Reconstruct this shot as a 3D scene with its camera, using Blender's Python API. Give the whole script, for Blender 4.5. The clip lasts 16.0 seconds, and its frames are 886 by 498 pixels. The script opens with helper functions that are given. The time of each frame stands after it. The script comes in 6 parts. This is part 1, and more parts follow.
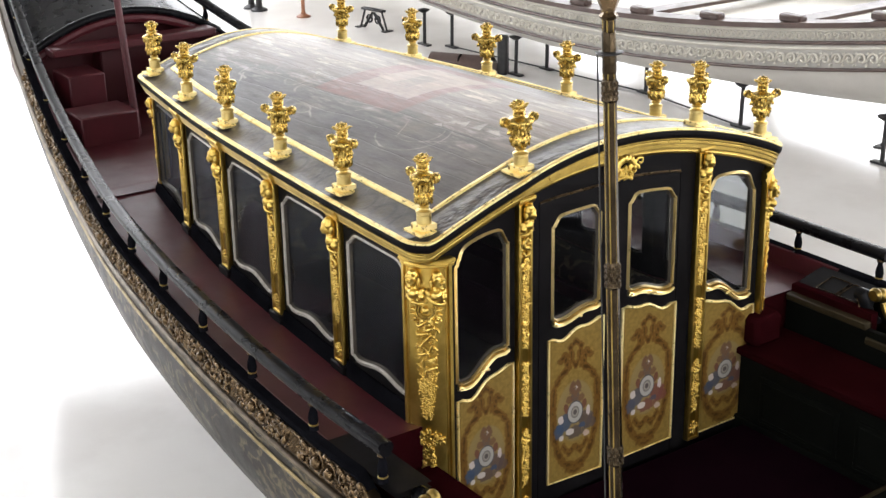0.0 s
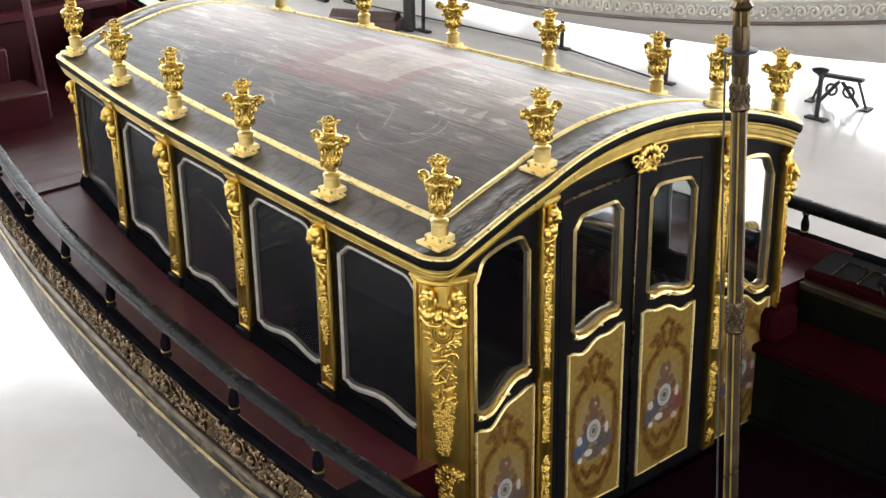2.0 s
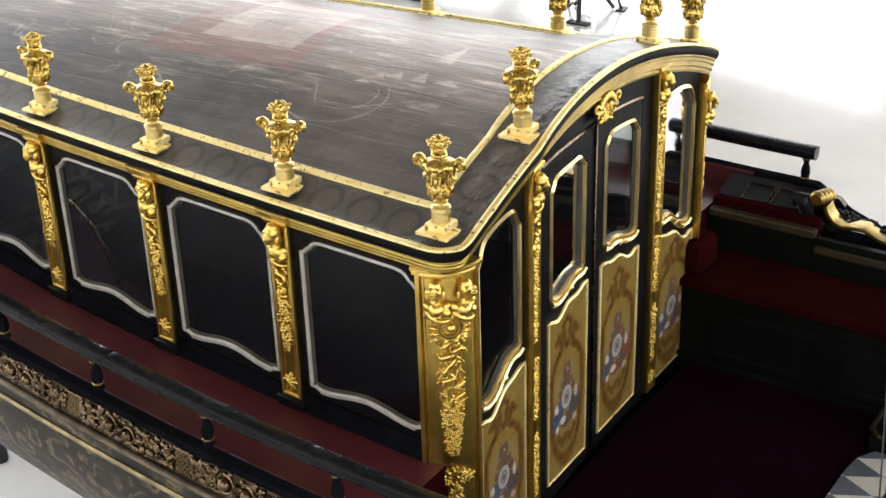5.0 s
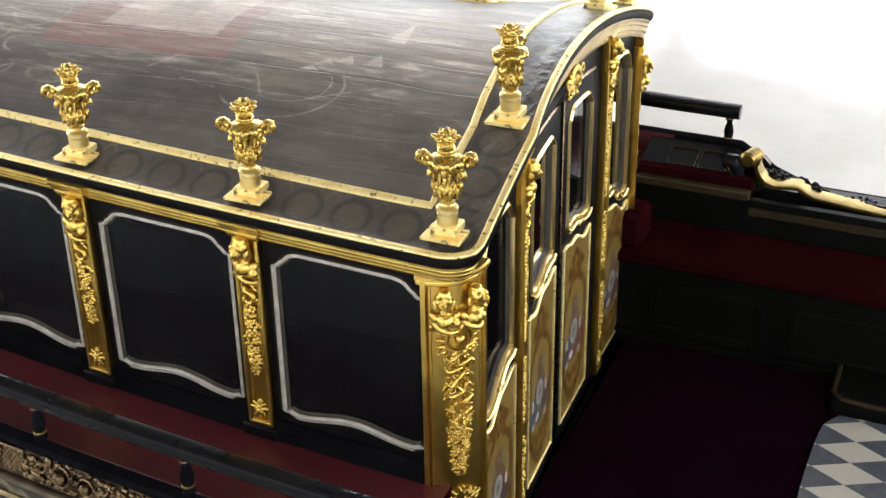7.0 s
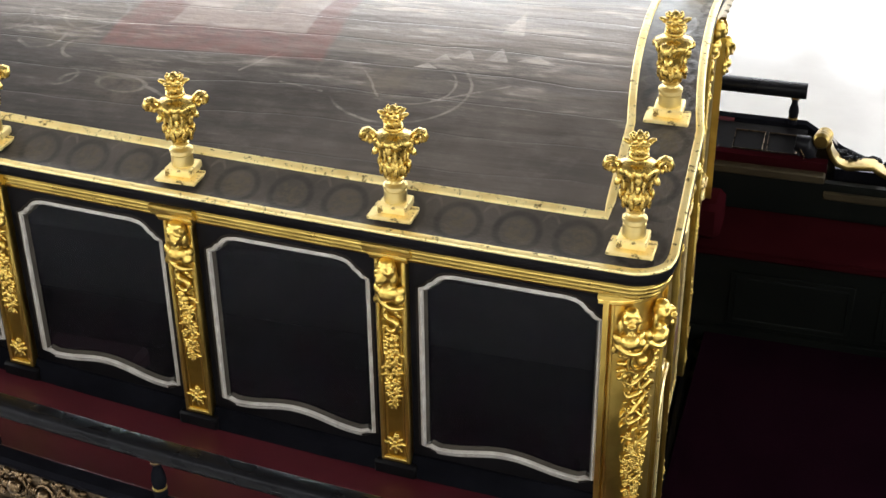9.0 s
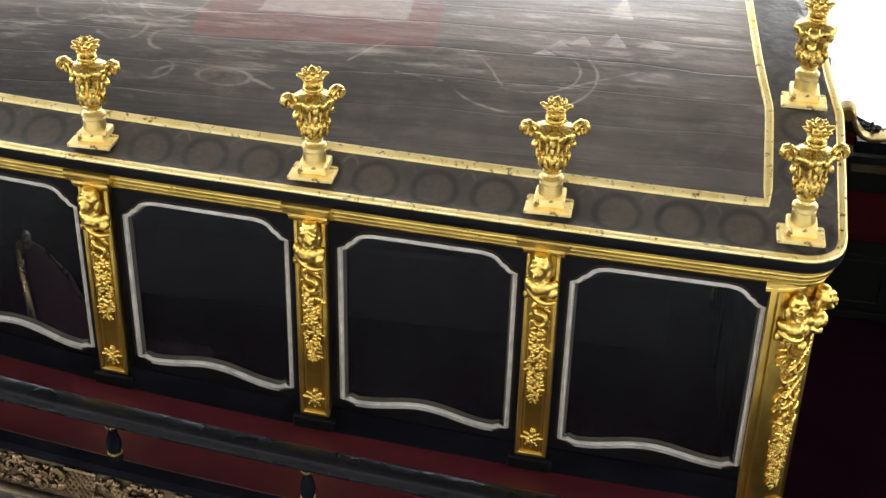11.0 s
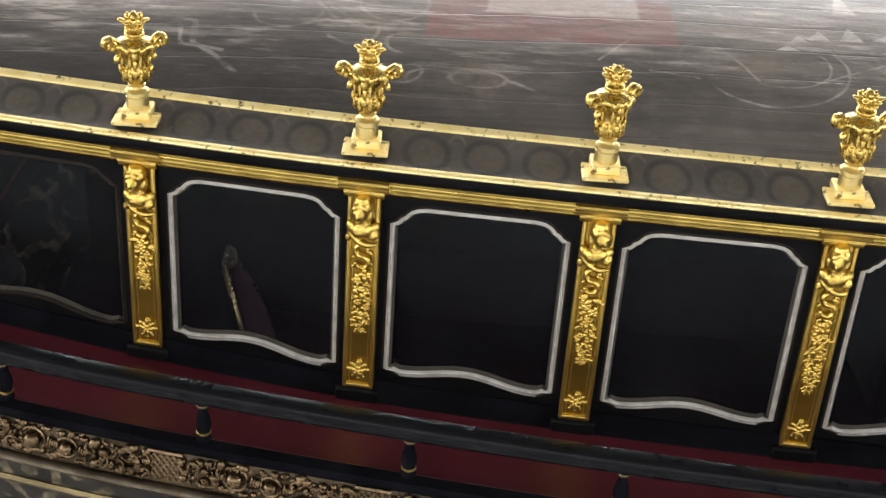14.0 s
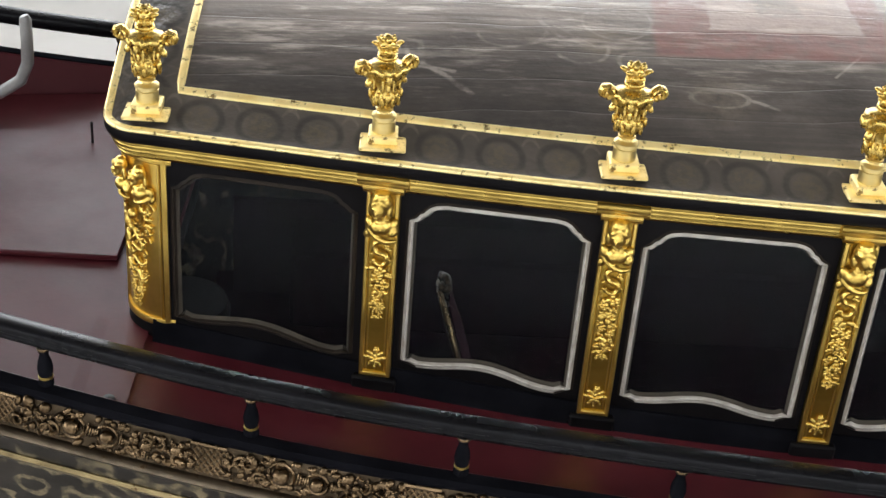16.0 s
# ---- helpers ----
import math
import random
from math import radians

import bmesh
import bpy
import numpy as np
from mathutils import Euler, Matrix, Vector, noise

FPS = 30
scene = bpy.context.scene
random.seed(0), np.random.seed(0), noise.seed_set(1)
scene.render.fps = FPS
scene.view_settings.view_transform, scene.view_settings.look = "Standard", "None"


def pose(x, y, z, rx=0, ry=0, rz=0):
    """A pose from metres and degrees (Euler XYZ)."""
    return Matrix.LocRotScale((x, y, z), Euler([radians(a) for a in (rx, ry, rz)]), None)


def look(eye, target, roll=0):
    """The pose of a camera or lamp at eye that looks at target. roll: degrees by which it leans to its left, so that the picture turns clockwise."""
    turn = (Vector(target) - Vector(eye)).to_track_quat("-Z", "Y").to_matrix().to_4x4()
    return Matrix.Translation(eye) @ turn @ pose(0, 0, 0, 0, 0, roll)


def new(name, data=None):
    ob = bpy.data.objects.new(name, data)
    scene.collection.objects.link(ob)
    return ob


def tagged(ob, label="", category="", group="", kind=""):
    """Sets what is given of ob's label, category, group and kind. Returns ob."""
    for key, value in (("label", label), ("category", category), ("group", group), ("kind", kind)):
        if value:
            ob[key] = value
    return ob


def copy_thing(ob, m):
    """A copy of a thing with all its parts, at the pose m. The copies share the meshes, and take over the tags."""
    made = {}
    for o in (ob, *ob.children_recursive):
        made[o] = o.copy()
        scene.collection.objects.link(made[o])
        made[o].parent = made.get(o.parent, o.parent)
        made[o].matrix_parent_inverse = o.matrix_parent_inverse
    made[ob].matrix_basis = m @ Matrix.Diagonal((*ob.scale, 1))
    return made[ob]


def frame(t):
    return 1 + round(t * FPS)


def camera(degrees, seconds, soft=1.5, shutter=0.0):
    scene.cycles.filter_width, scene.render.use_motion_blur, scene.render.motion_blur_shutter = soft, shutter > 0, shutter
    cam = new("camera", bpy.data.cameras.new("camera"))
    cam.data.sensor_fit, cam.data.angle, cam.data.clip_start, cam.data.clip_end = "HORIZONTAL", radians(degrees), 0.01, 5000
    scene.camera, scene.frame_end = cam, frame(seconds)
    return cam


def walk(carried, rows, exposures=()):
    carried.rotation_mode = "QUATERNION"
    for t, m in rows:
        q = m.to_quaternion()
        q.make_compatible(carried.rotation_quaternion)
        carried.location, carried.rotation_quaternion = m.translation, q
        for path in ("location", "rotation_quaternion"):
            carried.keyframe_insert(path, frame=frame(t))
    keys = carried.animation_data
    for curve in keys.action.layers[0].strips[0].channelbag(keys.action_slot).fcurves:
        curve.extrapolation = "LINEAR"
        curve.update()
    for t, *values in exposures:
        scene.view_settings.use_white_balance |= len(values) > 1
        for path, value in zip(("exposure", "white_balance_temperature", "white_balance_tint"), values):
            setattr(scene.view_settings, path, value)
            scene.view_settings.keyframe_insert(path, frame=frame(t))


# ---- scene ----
cam = camera(34.7, 16.0)

PATH = [
    (0, (5.393, -4.771, 2.364), (3.851, -3.708, 1.663), -1.1),
    (0.5, (5.09, -4.72, 2.352), (3.569, -3.638, 1.635), -1.2),
    (1, (4.762, -4.698, 2.326), (3.273, -3.582, 1.594), -0.9),
    (1.5, (4.472, -4.683, 2.304), (3.018, -3.532, 1.554), -0.8),
    (2, (4.192, -4.719, 2.317), (2.788, -3.524, 1.542), -0.9),
    (2.5, (3.942, -4.748, 2.297), (2.584, -3.514, 1.502), -0.8),
    (3, (3.706, -4.814, 2.294), (2.404, -3.535, 1.476), -1.1),
    (3.5, (3.493, -4.863, 2.318), (2.247, -3.547, 1.472), -1.6),
    (4, (3.234, -4.984, 2.328), (2.065, -3.61, 1.465), -1.5),
    (4.5, (3.015, -5.048, 2.383), (1.914, -3.634, 1.495), -1.8),
    (5, (2.765, -5.142, 2.409), (1.744, -3.678, 1.506), -1.9),
    (7.5, (1.406, -5.063, 2.33), (0.759, -3.444, 1.349), -0.9),
    (8, (1.112, -5.003, 2.322), (0.51, -3.379, 1.321), -0.9),
    (8.5, (0.823, -4.987, 2.277), (0.266, -3.348, 1.274), -0.6),
    (9, (0.551, -4.993, 2.239), (0.035, -3.34, 1.239), -0.7),
    (11.5, (-0.776, -5.14, 2.271), (-0.992, -3.449, 1.225), 2.2),
    (12, (-1.033, -5.171, 2.24), (-1.2, -3.476, 1.202), 2.6),
    (12.5, (-1.263, -5.205, 2.217), (-1.397, -3.499, 1.181), 2.9),
    (13, (-1.529, -5.199, 2.235), (-1.625, -3.498, 1.187), 3.1),
    (13.5, (-1.862, -5.25, 2.176), (-1.891, -3.534, 1.15), 4.0),
    (14, (-2.128, -5.25, 2.151), (-2.126, -3.529, 1.132), 4.1),
    (14.5, (-2.439, -5.223, 2.143), (-2.387, -3.503, 1.124), 4.6),
    (15, (-2.708, -5.198, 2.111), (-2.63, -3.476, 1.098), 4.7),
    (15.5, (-2.932, -5.183, 2.074), (-2.844, -3.453, 1.074), 4.8),
    (16, (-3.162, -5.131, 2.08), (-3.08, -3.404, 1.074), 4.6),
]
walk(cam, [(t, look(eye, target, roll)) for t, eye, target, roll in PATH], [(0, 0.17, 6550, 12), (3, 0.2, 6550, 12), (5, 0.28, 6500, 11), (9, 0.3, 6450, 10), (16, 0.33, 6400, 10)])

# ---- light ----
world = bpy.data.worlds.new("sky")
scene.world = world
world.use_nodes = True
wn = world.node_tree
sky = wn.nodes.new("ShaderNodeTexSky")
sky.sky_type, sky.sun_disc, sky.sun_elevation, sky.sun_rotation = "NISHITA", False, radians(40), radians(20)
wn.links.new(sky.outputs[0], wn.nodes["Background"].inputs[0])
wn.nodes["Background"].inputs[1].default_value = 0.12

FLOOR = -2.65
CEIL = 14.0


def window_lamp(name, size_x, size_y, m, watts, colour):
    lamp = bpy.data.lights.new(name, "AREA")
    lamp.shape, lamp.size, lamp.size_y, lamp.energy, lamp.color = "RECTANGLE", size_x, size_y, watts, colour
    ob = new(name, lamp)
    ob.matrix_world = m
    return ob


window_lamp("far_window_light", 46, 10.5, look((-4, 21.4, 6.2), (-4, 0, 6.2)), 10500, (0.97, 0.985, 1.0))
# next three stand where no windows are seen, added to brighten the barge
window_lamp("west_window_light", 30, 11.5, look((-27.4, 4, 7.0), (0, 4, 7.0)), 7200, (0.97, 0.985, 1.0))
window_lamp("east_window_light", 24, 6.0, look((20.6, 2, 5.0), (0, 2, 5.0)), 3800, (0.97, 0.985, 1.0))
window_lamp("near_window_light", 40, 4.5, look((-4, -13.4, 5.4), (-4, 0, 5.4)), 2100, (0.97, 0.985, 1.0))

# ---- materials ----


class Nodes:
    """Small help to write node materials."""

    def __init__(self, name):
        self.mat = bpy.data.materials.new(name)
        self.mat.use_nodes = True
        self.t = self.mat.node_tree
        self.out = self.t.nodes["Principled BSDF"]

    def add(self, kind, **values):
        n = self.t.nodes.new("ShaderNode" + kind)
        for k, v in values.items():
            if k in n.inputs:
                n.inputs[k].default_value = v
        return n

    def link(self, a, b):
        self.t.links.new(a, b)

    def coords(self, which="Object", scale=(1, 1, 1)):
        c = self.add("TexCoord")
        m = self.add("Mapping")
        m.inputs["Scale"].default_value = scale
        self.link(c.outputs[which], m.inputs[0])
        return m.outputs[0]

    def noise(self, vec, scale, detail=4.0, rough=0.55):
        n = self.add("TexNoise", Scale=scale, Detail=detail, Roughness=rough)
        self.link(vec, n.inputs["Vector"])
        return n.outputs[0]

    def math(self, op, a, b=None, c=None, clamp=False):
        n = self.add("Math")
        n.operation, n.use_clamp = op, clamp
        for k, v in enumerate((a, b, c)):
            if v is None:
                continue
            if isinstance(v, (int, float)):
                n.inputs[k].default_value = v
            else:
                self.link(v, n.inputs[k])
        return n.outputs[0]

    def step(self, v, lo, hi):
        n = self.add("MapRange")
        n.interpolation_type = "SMOOTHSTEP"
        n.inputs[1].default_value, n.inputs[2].default_value = lo, hi
        self.link(v, n.inputs[0])
        return n.outputs[0]

    def mix(self, fac, a, b):
        n = self.add("Mix")
        n.data_type = "RGBA"
        for sock, v in ((n.inputs[0], fac), (n.inputs[6], a), (n.inputs[7], b)):
            if isinstance(v, (int, float)):
                sock.default_value = v
            elif isinstance(v, tuple):
                sock.default_value = (*v, 1)
            else:
                self.link(v, sock)
        return n.outputs[2]

    def bump(self, height, strength, distance=0.01):
        n = self.add("Bump", Strength=strength, Distance=distance)
        self.link(height, n.inputs["Height"])
        self.link(n.outputs[0], self.out.inputs["Normal"])

    def set(self, colour=None, rough=None, metal=None, **more):
        for key, v in (("Base Color", colour), ("Roughness", rough), ("Metallic", metal), *[(k.replace("_", " "), w) for k, w in more.items()]):
            if v is None:
                continue
            if isinstance(v, tuple):
                self.out.inputs[key].default_value = (*v, 1)
            elif isinstance(v, (int, float)):
                self.out.inputs[key].default_value = v
            else:
                self.link(v, self.out.inputs[key])
        return self.mat


def gilt(name, a, b, rough=0.3, chips=0.0, dark=(0.05, 0.03, 0.012), scale=1.0):
    n = Nodes(name)
    p = n.coords()
    big = n.step(n.noise(p, 9 * scale), 0.35, 0.7)
    col = n.mix(big, a, b)
    fine = n.noise(p, 70 * scale, 3)
    if chips:
        worn = n.step(n.noise(p, 38 * scale, 5, 0.7), 0.72 - 0.25 * chips, 0.8 - 0.25 * chips)
        col = n.mix(worn, col, dark)
    n.bump(n.math("ADD", fine, n.math("MULTIPLY", n.noise(p, 22 * scale, 3), 0.8)), 0.16, 0.004)
    r = n.math("MULTIPLY_ADD", n.noise(p, 25 * scale), 0.16, rough - 0.08)
    return n.set(col, r, 1.0)


def paint(name, a, b, rough=0.35, scale=3.0, bump=0.1, coat=0.0, spec=0.5, vary=0.3):
    n = Nodes(name)
    p = n.coords()
    f = n.step(n.noise(p, scale, 6, 0.65), 0.3, 0.72)
    fine = n.noise(p, scale * 22, 4, 0.6)
    col = n.mix(f, a, b)
    n.bump(fine, bump, 0.004)
    r = n.math("MULTIPLY_ADD", n.noise(p, scale * 2.3, 5), vary, rough - vary / 2)
    return n.set(col, r, 0.0, Coat_Weight=coat, Specular_IOR_Level=spec)


GOLD = gilt("gold_leaf", (0.68, 0.475, 0.12), (0.52, 0.35, 0.08), 0.33)
# paler than the leaf: light from above put into the colour; chips are wear
GOLD_EDGE = gilt("lit_worn_gold_edge", (0.97, 0.82, 0.42), (0.88, 0.69, 0.29), 0.55, 0.6, (0.2, 0.135, 0.055))
GOLD_OLD = gilt("tarnished_gilding", (0.15, 0.1, 0.055), (0.075, 0.05, 0.027), 0.28, 0.55, (0.03, 0.019, 0.009))
# darker copy of the gold, shade behind the relief put into its colour
GOLD_SHADED = gilt("shaded_gold_ground", (0.47, 0.315, 0.06), (0.34, 0.22, 0.038), 0.32)
GOLD_URN = gilt("burnished_gold", (0.63, 0.45, 0.125), (0.36, 0.235, 0.055), 0.27, 0.6, (0.2, 0.13, 0.04), 1.6)
# darker gold again, the cornice's shade put into the colour
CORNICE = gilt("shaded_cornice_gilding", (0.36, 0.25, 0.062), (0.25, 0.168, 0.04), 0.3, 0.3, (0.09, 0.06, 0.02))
SILVER = paint("silvered_moulding", (0.40, 0.365, 0.32), (0.25, 0.225, 0.19), 0.45, 22, 0.2)
TAUPE = paint("dark_taupe_bevel", (0.035, 0.029, 0.022), (0.06, 0.05, 0.038), 0.45, 9, 0.2, spec=0.2)
PALE = gilt("pale_gilt_moulding", (0.70, 0.55, 0.26), (0.54, 0.40, 0.16), 0.32, 0.4, (0.25, 0.17, 0.06))
BRONZE_LINE = gilt("bronze_bead", (0.10, 0.078, 0.054), (0.05, 0.039, 0.027), 0.38, 0.5)
BEAD = gilt("worn_gold_bead", (0.21, 0.16, 0.08), (0.11, 0.082, 0.042), 0.36, 0.45)
GOLD_DULL = gilt("dull_gilding", (0.34, 0.24, 0.07), (0.2, 0.135, 0.04), 0.34, 0.45)
BLACK = paint("black_lacquer", (0.0044, 0.0039, 0.0042), (0.0076, 0.0068, 0.0073), 0.42, 4, 0.05, spec=0.035)
RAIL = paint("black_rail_varnish", (0.0038, 0.0037, 0.0044), (0.0076, 0.0074, 0.0088), 0.28, 3, 0.05, spec=0.09, vary=0.16)
GUNWALE = paint("black_gunwale_paint", (0.0036, 0.0036, 0.0046), (0.0074, 0.0074, 0.0094), 0.6, 6, 0.12, spec=0.0)
RED = paint("oxblood_paint", (0.048, 0.0052, 0.0082), (0.066, 0.009, 0.013), 0.44, 2.2, 0.1, spec=0.32)
# next two: darker reds with the cockpit and cabin shade put into them
SHADED_RED = paint("shaded_oxblood_paint", (0.0135, 0.0016, 0.0024), (0.0195, 0.0028, 0.0037), 0.8, 3, 0.2, spec=0.0)
RED_DARK = paint("shaded_red_carpet", (0.0058, 0.0016, 0.0036), (0.0084, 0.0023, 0.005), 0.95, 5, 0.4, spec=0.0)
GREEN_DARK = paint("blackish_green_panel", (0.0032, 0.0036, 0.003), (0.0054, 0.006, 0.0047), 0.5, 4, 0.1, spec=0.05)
OLIVE = paint("dull_gold_paint", (0.022, 0.016, 0.008), (0.036, 0.027, 0.014), 0.6, 6, 0.1, spec=0.08)
IRON = paint("black_iron", (0.01, 0.01, 0.011), (0.025, 0.024, 0.024), 0.5, 12, 0.2)
WHITE_WALL = paint("white_plaster", (0.78, 0.78, 0.76), (0.84, 0.84, 0.82), 0.8, 0.7, 0.1)
HULL_WHITE = paint("cream_hull_paint", (0.50, 0.475, 0.435), (0.58, 0.555, 0.51), 0.5, 1.2, 0.05)
CREAM = paint("cream_carving", (0.50, 0.465, 0.395), (0.6, 0.565, 0.49), 0.55, 3, 0.1)
BROWN = paint("dark_brown_rail", (0.06, 0.035, 0.028), (0.10, 0.062, 0.05), 0.45, 3, 0.1)
GROUND = gilt("dark_bronze_ground", (0.074, 0.053, 0.033), (0.042, 0.03, 0.019), 0.4, 0.4, (0.016, 0.012, 0.008))
STAFF = gilt("dark_staff_bronze", (0.05, 0.036, 0.021), (0.024, 0.017, 0.01), 0.25, 0.3, (0.006, 0.005, 0.004))
VELVET = paint("crimson_velvet", (0.016, 0.004, 0.0075), (0.025, 0.007, 0.012), 0.85, 6, 0.3, spec=0.03)
UMBER = paint("umber_frame_paint", (0.011, 0.0082, 0.0062), (0.02, 0.0145, 0.0105), 0.5, 9, 0.2, spec=0.08)
BRASS = gilt("matt_gilt_drum", (0.66, 0.52, 0.22), (0.56, 0.42, 0.15), 0.36)
CEILING = paint("unseen_ceiling_grey", (0.13, 0.12, 0.11), (0.19, 0.18, 0.165), 0.7, 0.6, 0.2)
TUBE = paint("pale_grey_metal", (0.16, 0.15, 0.145), (0.24, 0.23, 0.22), 0.4, 5, 0.1)
COPPER = paint("reddish_post", (0.35, 0.14, 0.06), (0.28, 0.1, 0.04), 0.4, 3, 0.1)


def floor_material():
    n = Nodes("polished_white_floor")
    p = n.coords()
    f = n.step(n.noise(p, 0.8, 5), 0.36, 0.62)
    col = n.mix(f, (0.76, 0.735, 0.705), (0.85, 0.83, 0.803))
    r = n.math("MULTIPLY_ADD", n.noise(p, 1.3, 5), 0.12, 0.1)
    return n.set(col, r, 0.0)


FLOOR_MAT = floor_material()


def glass_material(name, ior, rough):
    """Thin old glass: clear, with a faint gloss and a mixed-in haze."""
    n = Nodes(name)
    clear, shine, both_, fr = n.add("BsdfTransparent"), n.add("BsdfGlossy"), n.add("MixShader"), n.add("Fresnel", IOR=ior)
    clear.inputs[0].default_value = (0.86, 0.88, 0.88, 1)
    shine.inputs["Roughness"].default_value = rough
    shine.inputs["Color"].default_value = (0.72, 0.73, 0.79, 1)
    n.link(fr.outputs[0], both_.inputs[0])
    n.link(clear.outputs[0], both_.inputs[1])
    n.link(shine.outputs[0], both_.inputs[2])
    # pale haze painted into the panes to lift their black
    haze, film = n.add("BsdfDiffuse"), n.add("MixShader")
    haze.inputs[0].default_value = (0.46, 0.46, 0.5, 1)
    n.link(n.math("MULTIPLY_ADD", n.noise(n.coords("Object", (1, 1, 0.4)), 4, 5), 0.005, 0.0005 if rough < 0.1 else 0.0015), film.inputs[0])
    n.link(both_.outputs[0], film.inputs[1])
    n.link(haze.outputs[0], film.inputs[2])
    n.link(film.outputs[0], n.t.nodes["Material Output"].inputs[0])
    return n.mat


GLASS = glass_material("hazed_window_glass", 1.2, 0.3)
GLASS_CLEAR = glass_material("clear_window_glass", 1.2, 0.04)


def roof_material():
    """Old painted canvas: brown-grey, scuffed and wrinkled along its length, its crown paled by painted sheen, with a
    faded pink and white shield and pale scrolls.
    """
    n = Nodes("painted_roof_canvas")
    p = n.coords()
    sep = n.add("SeparateXYZ")
    n.link(p, sep.inputs[0])
    cloud = n.noise(p, 2.1, 6, 0.6)
    streak = n.noise(n.coords("Object", (0.9, 4.0, 1)), 2.6, 7, 0.62)
    fine = n.noise(n.coords("Object", (2.5, 18, 1)), 3.0, 6, 0.65)
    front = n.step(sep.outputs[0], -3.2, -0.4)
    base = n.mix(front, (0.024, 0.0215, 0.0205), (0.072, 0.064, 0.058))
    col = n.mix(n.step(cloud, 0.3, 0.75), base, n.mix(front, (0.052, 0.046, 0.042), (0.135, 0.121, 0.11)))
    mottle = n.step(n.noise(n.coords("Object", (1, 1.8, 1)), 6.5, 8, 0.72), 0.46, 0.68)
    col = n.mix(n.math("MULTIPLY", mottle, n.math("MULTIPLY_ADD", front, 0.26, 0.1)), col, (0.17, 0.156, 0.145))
    scuff = n.math("MULTIPLY", n.step(streak, 0.47, 0.72), n.step(n.noise(p, 1.5, 4), 0.38, 0.62))
    grain = n.math("SUBTRACT", 1.0, n.step(n.noise(n.coords("Object", (0.5, 12.0, 1)), 2.2, 6, 0.6), 0.4, 0.56))
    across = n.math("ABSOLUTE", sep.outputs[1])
    # paler crown: window sheen put into the colour along with the scuffing
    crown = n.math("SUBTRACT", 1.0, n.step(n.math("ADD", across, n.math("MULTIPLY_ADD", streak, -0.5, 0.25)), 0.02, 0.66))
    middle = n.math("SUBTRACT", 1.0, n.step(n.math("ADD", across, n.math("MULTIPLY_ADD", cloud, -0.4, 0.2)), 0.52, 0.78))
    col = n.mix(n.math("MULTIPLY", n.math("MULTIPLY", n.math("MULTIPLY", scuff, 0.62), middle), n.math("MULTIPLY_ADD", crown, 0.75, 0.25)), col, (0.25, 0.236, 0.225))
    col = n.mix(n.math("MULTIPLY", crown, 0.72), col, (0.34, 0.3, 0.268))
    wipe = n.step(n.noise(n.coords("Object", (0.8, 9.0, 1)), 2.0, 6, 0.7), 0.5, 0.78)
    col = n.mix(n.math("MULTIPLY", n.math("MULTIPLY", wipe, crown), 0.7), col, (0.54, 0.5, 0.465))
    thread = n.step(n.noise(n.coords("Object", (0.55, 26.0, 1)), 2.0, 5, 0.75), 0.62, 0.7)
    col = n.mix(n.math("MULTIPLY", n.math("MULTIPLY", thread, n.math("MULTIPLY_ADD", crown, 0.8, 0.2)), 0.3), col, (0.5, 0.48, 0.46))
    col = n.mix(n.math("MULTIPLY", n.step(fine, 0.6, 0.75), 0.22), col, (0.24, 0.225, 0.21))
    col = n.mix(n.math("MULTIPLY", grain, 0.3), col, (0.02, 0.019, 0.019))
    warp = n.math("MULTIPLY_ADD", cloud, 0.1, -0.05)
    x, y = n.math("ADD", sep.outputs[0], warp), n.math("ADD", sep.outputs[1], n.math("MULTIPLY", warp, 0.6))

    def inside(cx, cy, hx, hy, soft=0.03):
        dx = n.math("SUBTRACT", hx, n.math("ABSOLUTE", n.math("SUBTRACT", x, cx)))
        dy = n.math("SUBTRACT", hy, n.math("ABSOLUTE", n.math("SUBTRACT", y, cy)))
        return n.step(n.math("MINIMUM", dx, dy), 0.0, soft)

    def near(cx, cy, r0, r1):
        dx, dy = n.math("SUBTRACT", x, cx), n.math("SUBTRACT", y, cy)
        return n.math("SUBTRACT", 1.0, n.step(n.math("SQRT", n.math("ADD", n.math("MULTIPLY", dx, dx), n.math("MULTIPLY", dy, dy))), r0, r1))

    # pale painted scrollwork: rings, curls and a trailing ribbon
    worn = n.step(n.noise(p, 12, 6, 0.7), 0.36, 0.6)
    patch = n.step(n.noise(n.coords("Object", (1, 1.7, 1)), 4.3, 4, 0.65), 0.42, 0.56)
    drawn = None

    def draw(mask):
        nonlocal drawn
        drawn = mask if drawn is None else n.math("MAXIMUM", drawn, mask)

    def ring_at(cx, cy, rx, ry, thick, side=None):
        a = n.math("DIVIDE", n.math("SUBTRACT", x, cx), rx)
        b = n.math("DIVIDE", n.math("SUBTRACT", y, cy), ry)
        d = n.math("SQRT", n.math("ADD", n.math("MULTIPLY", a, a), n.math("MULTIPLY", b, b)))
        m = n.math("SUBTRACT", 1.0, n.step(n.math("ABSOLUTE", n.math("SUBTRACT", d, 1.0)), thick * 0.15, thick * 0.7))
        if side:
            m = n.math("MULTIPLY", m, n.step(n.math("ADD", n.math("MULTIPLY", a, side[0]), n.math("MULTIPLY", b, side[1])), -0.2, 0.3))
        draw(m)

    def stroke(x0, y0, x1, y1, w):
        dx, dy = x1 - x0, y1 - y0
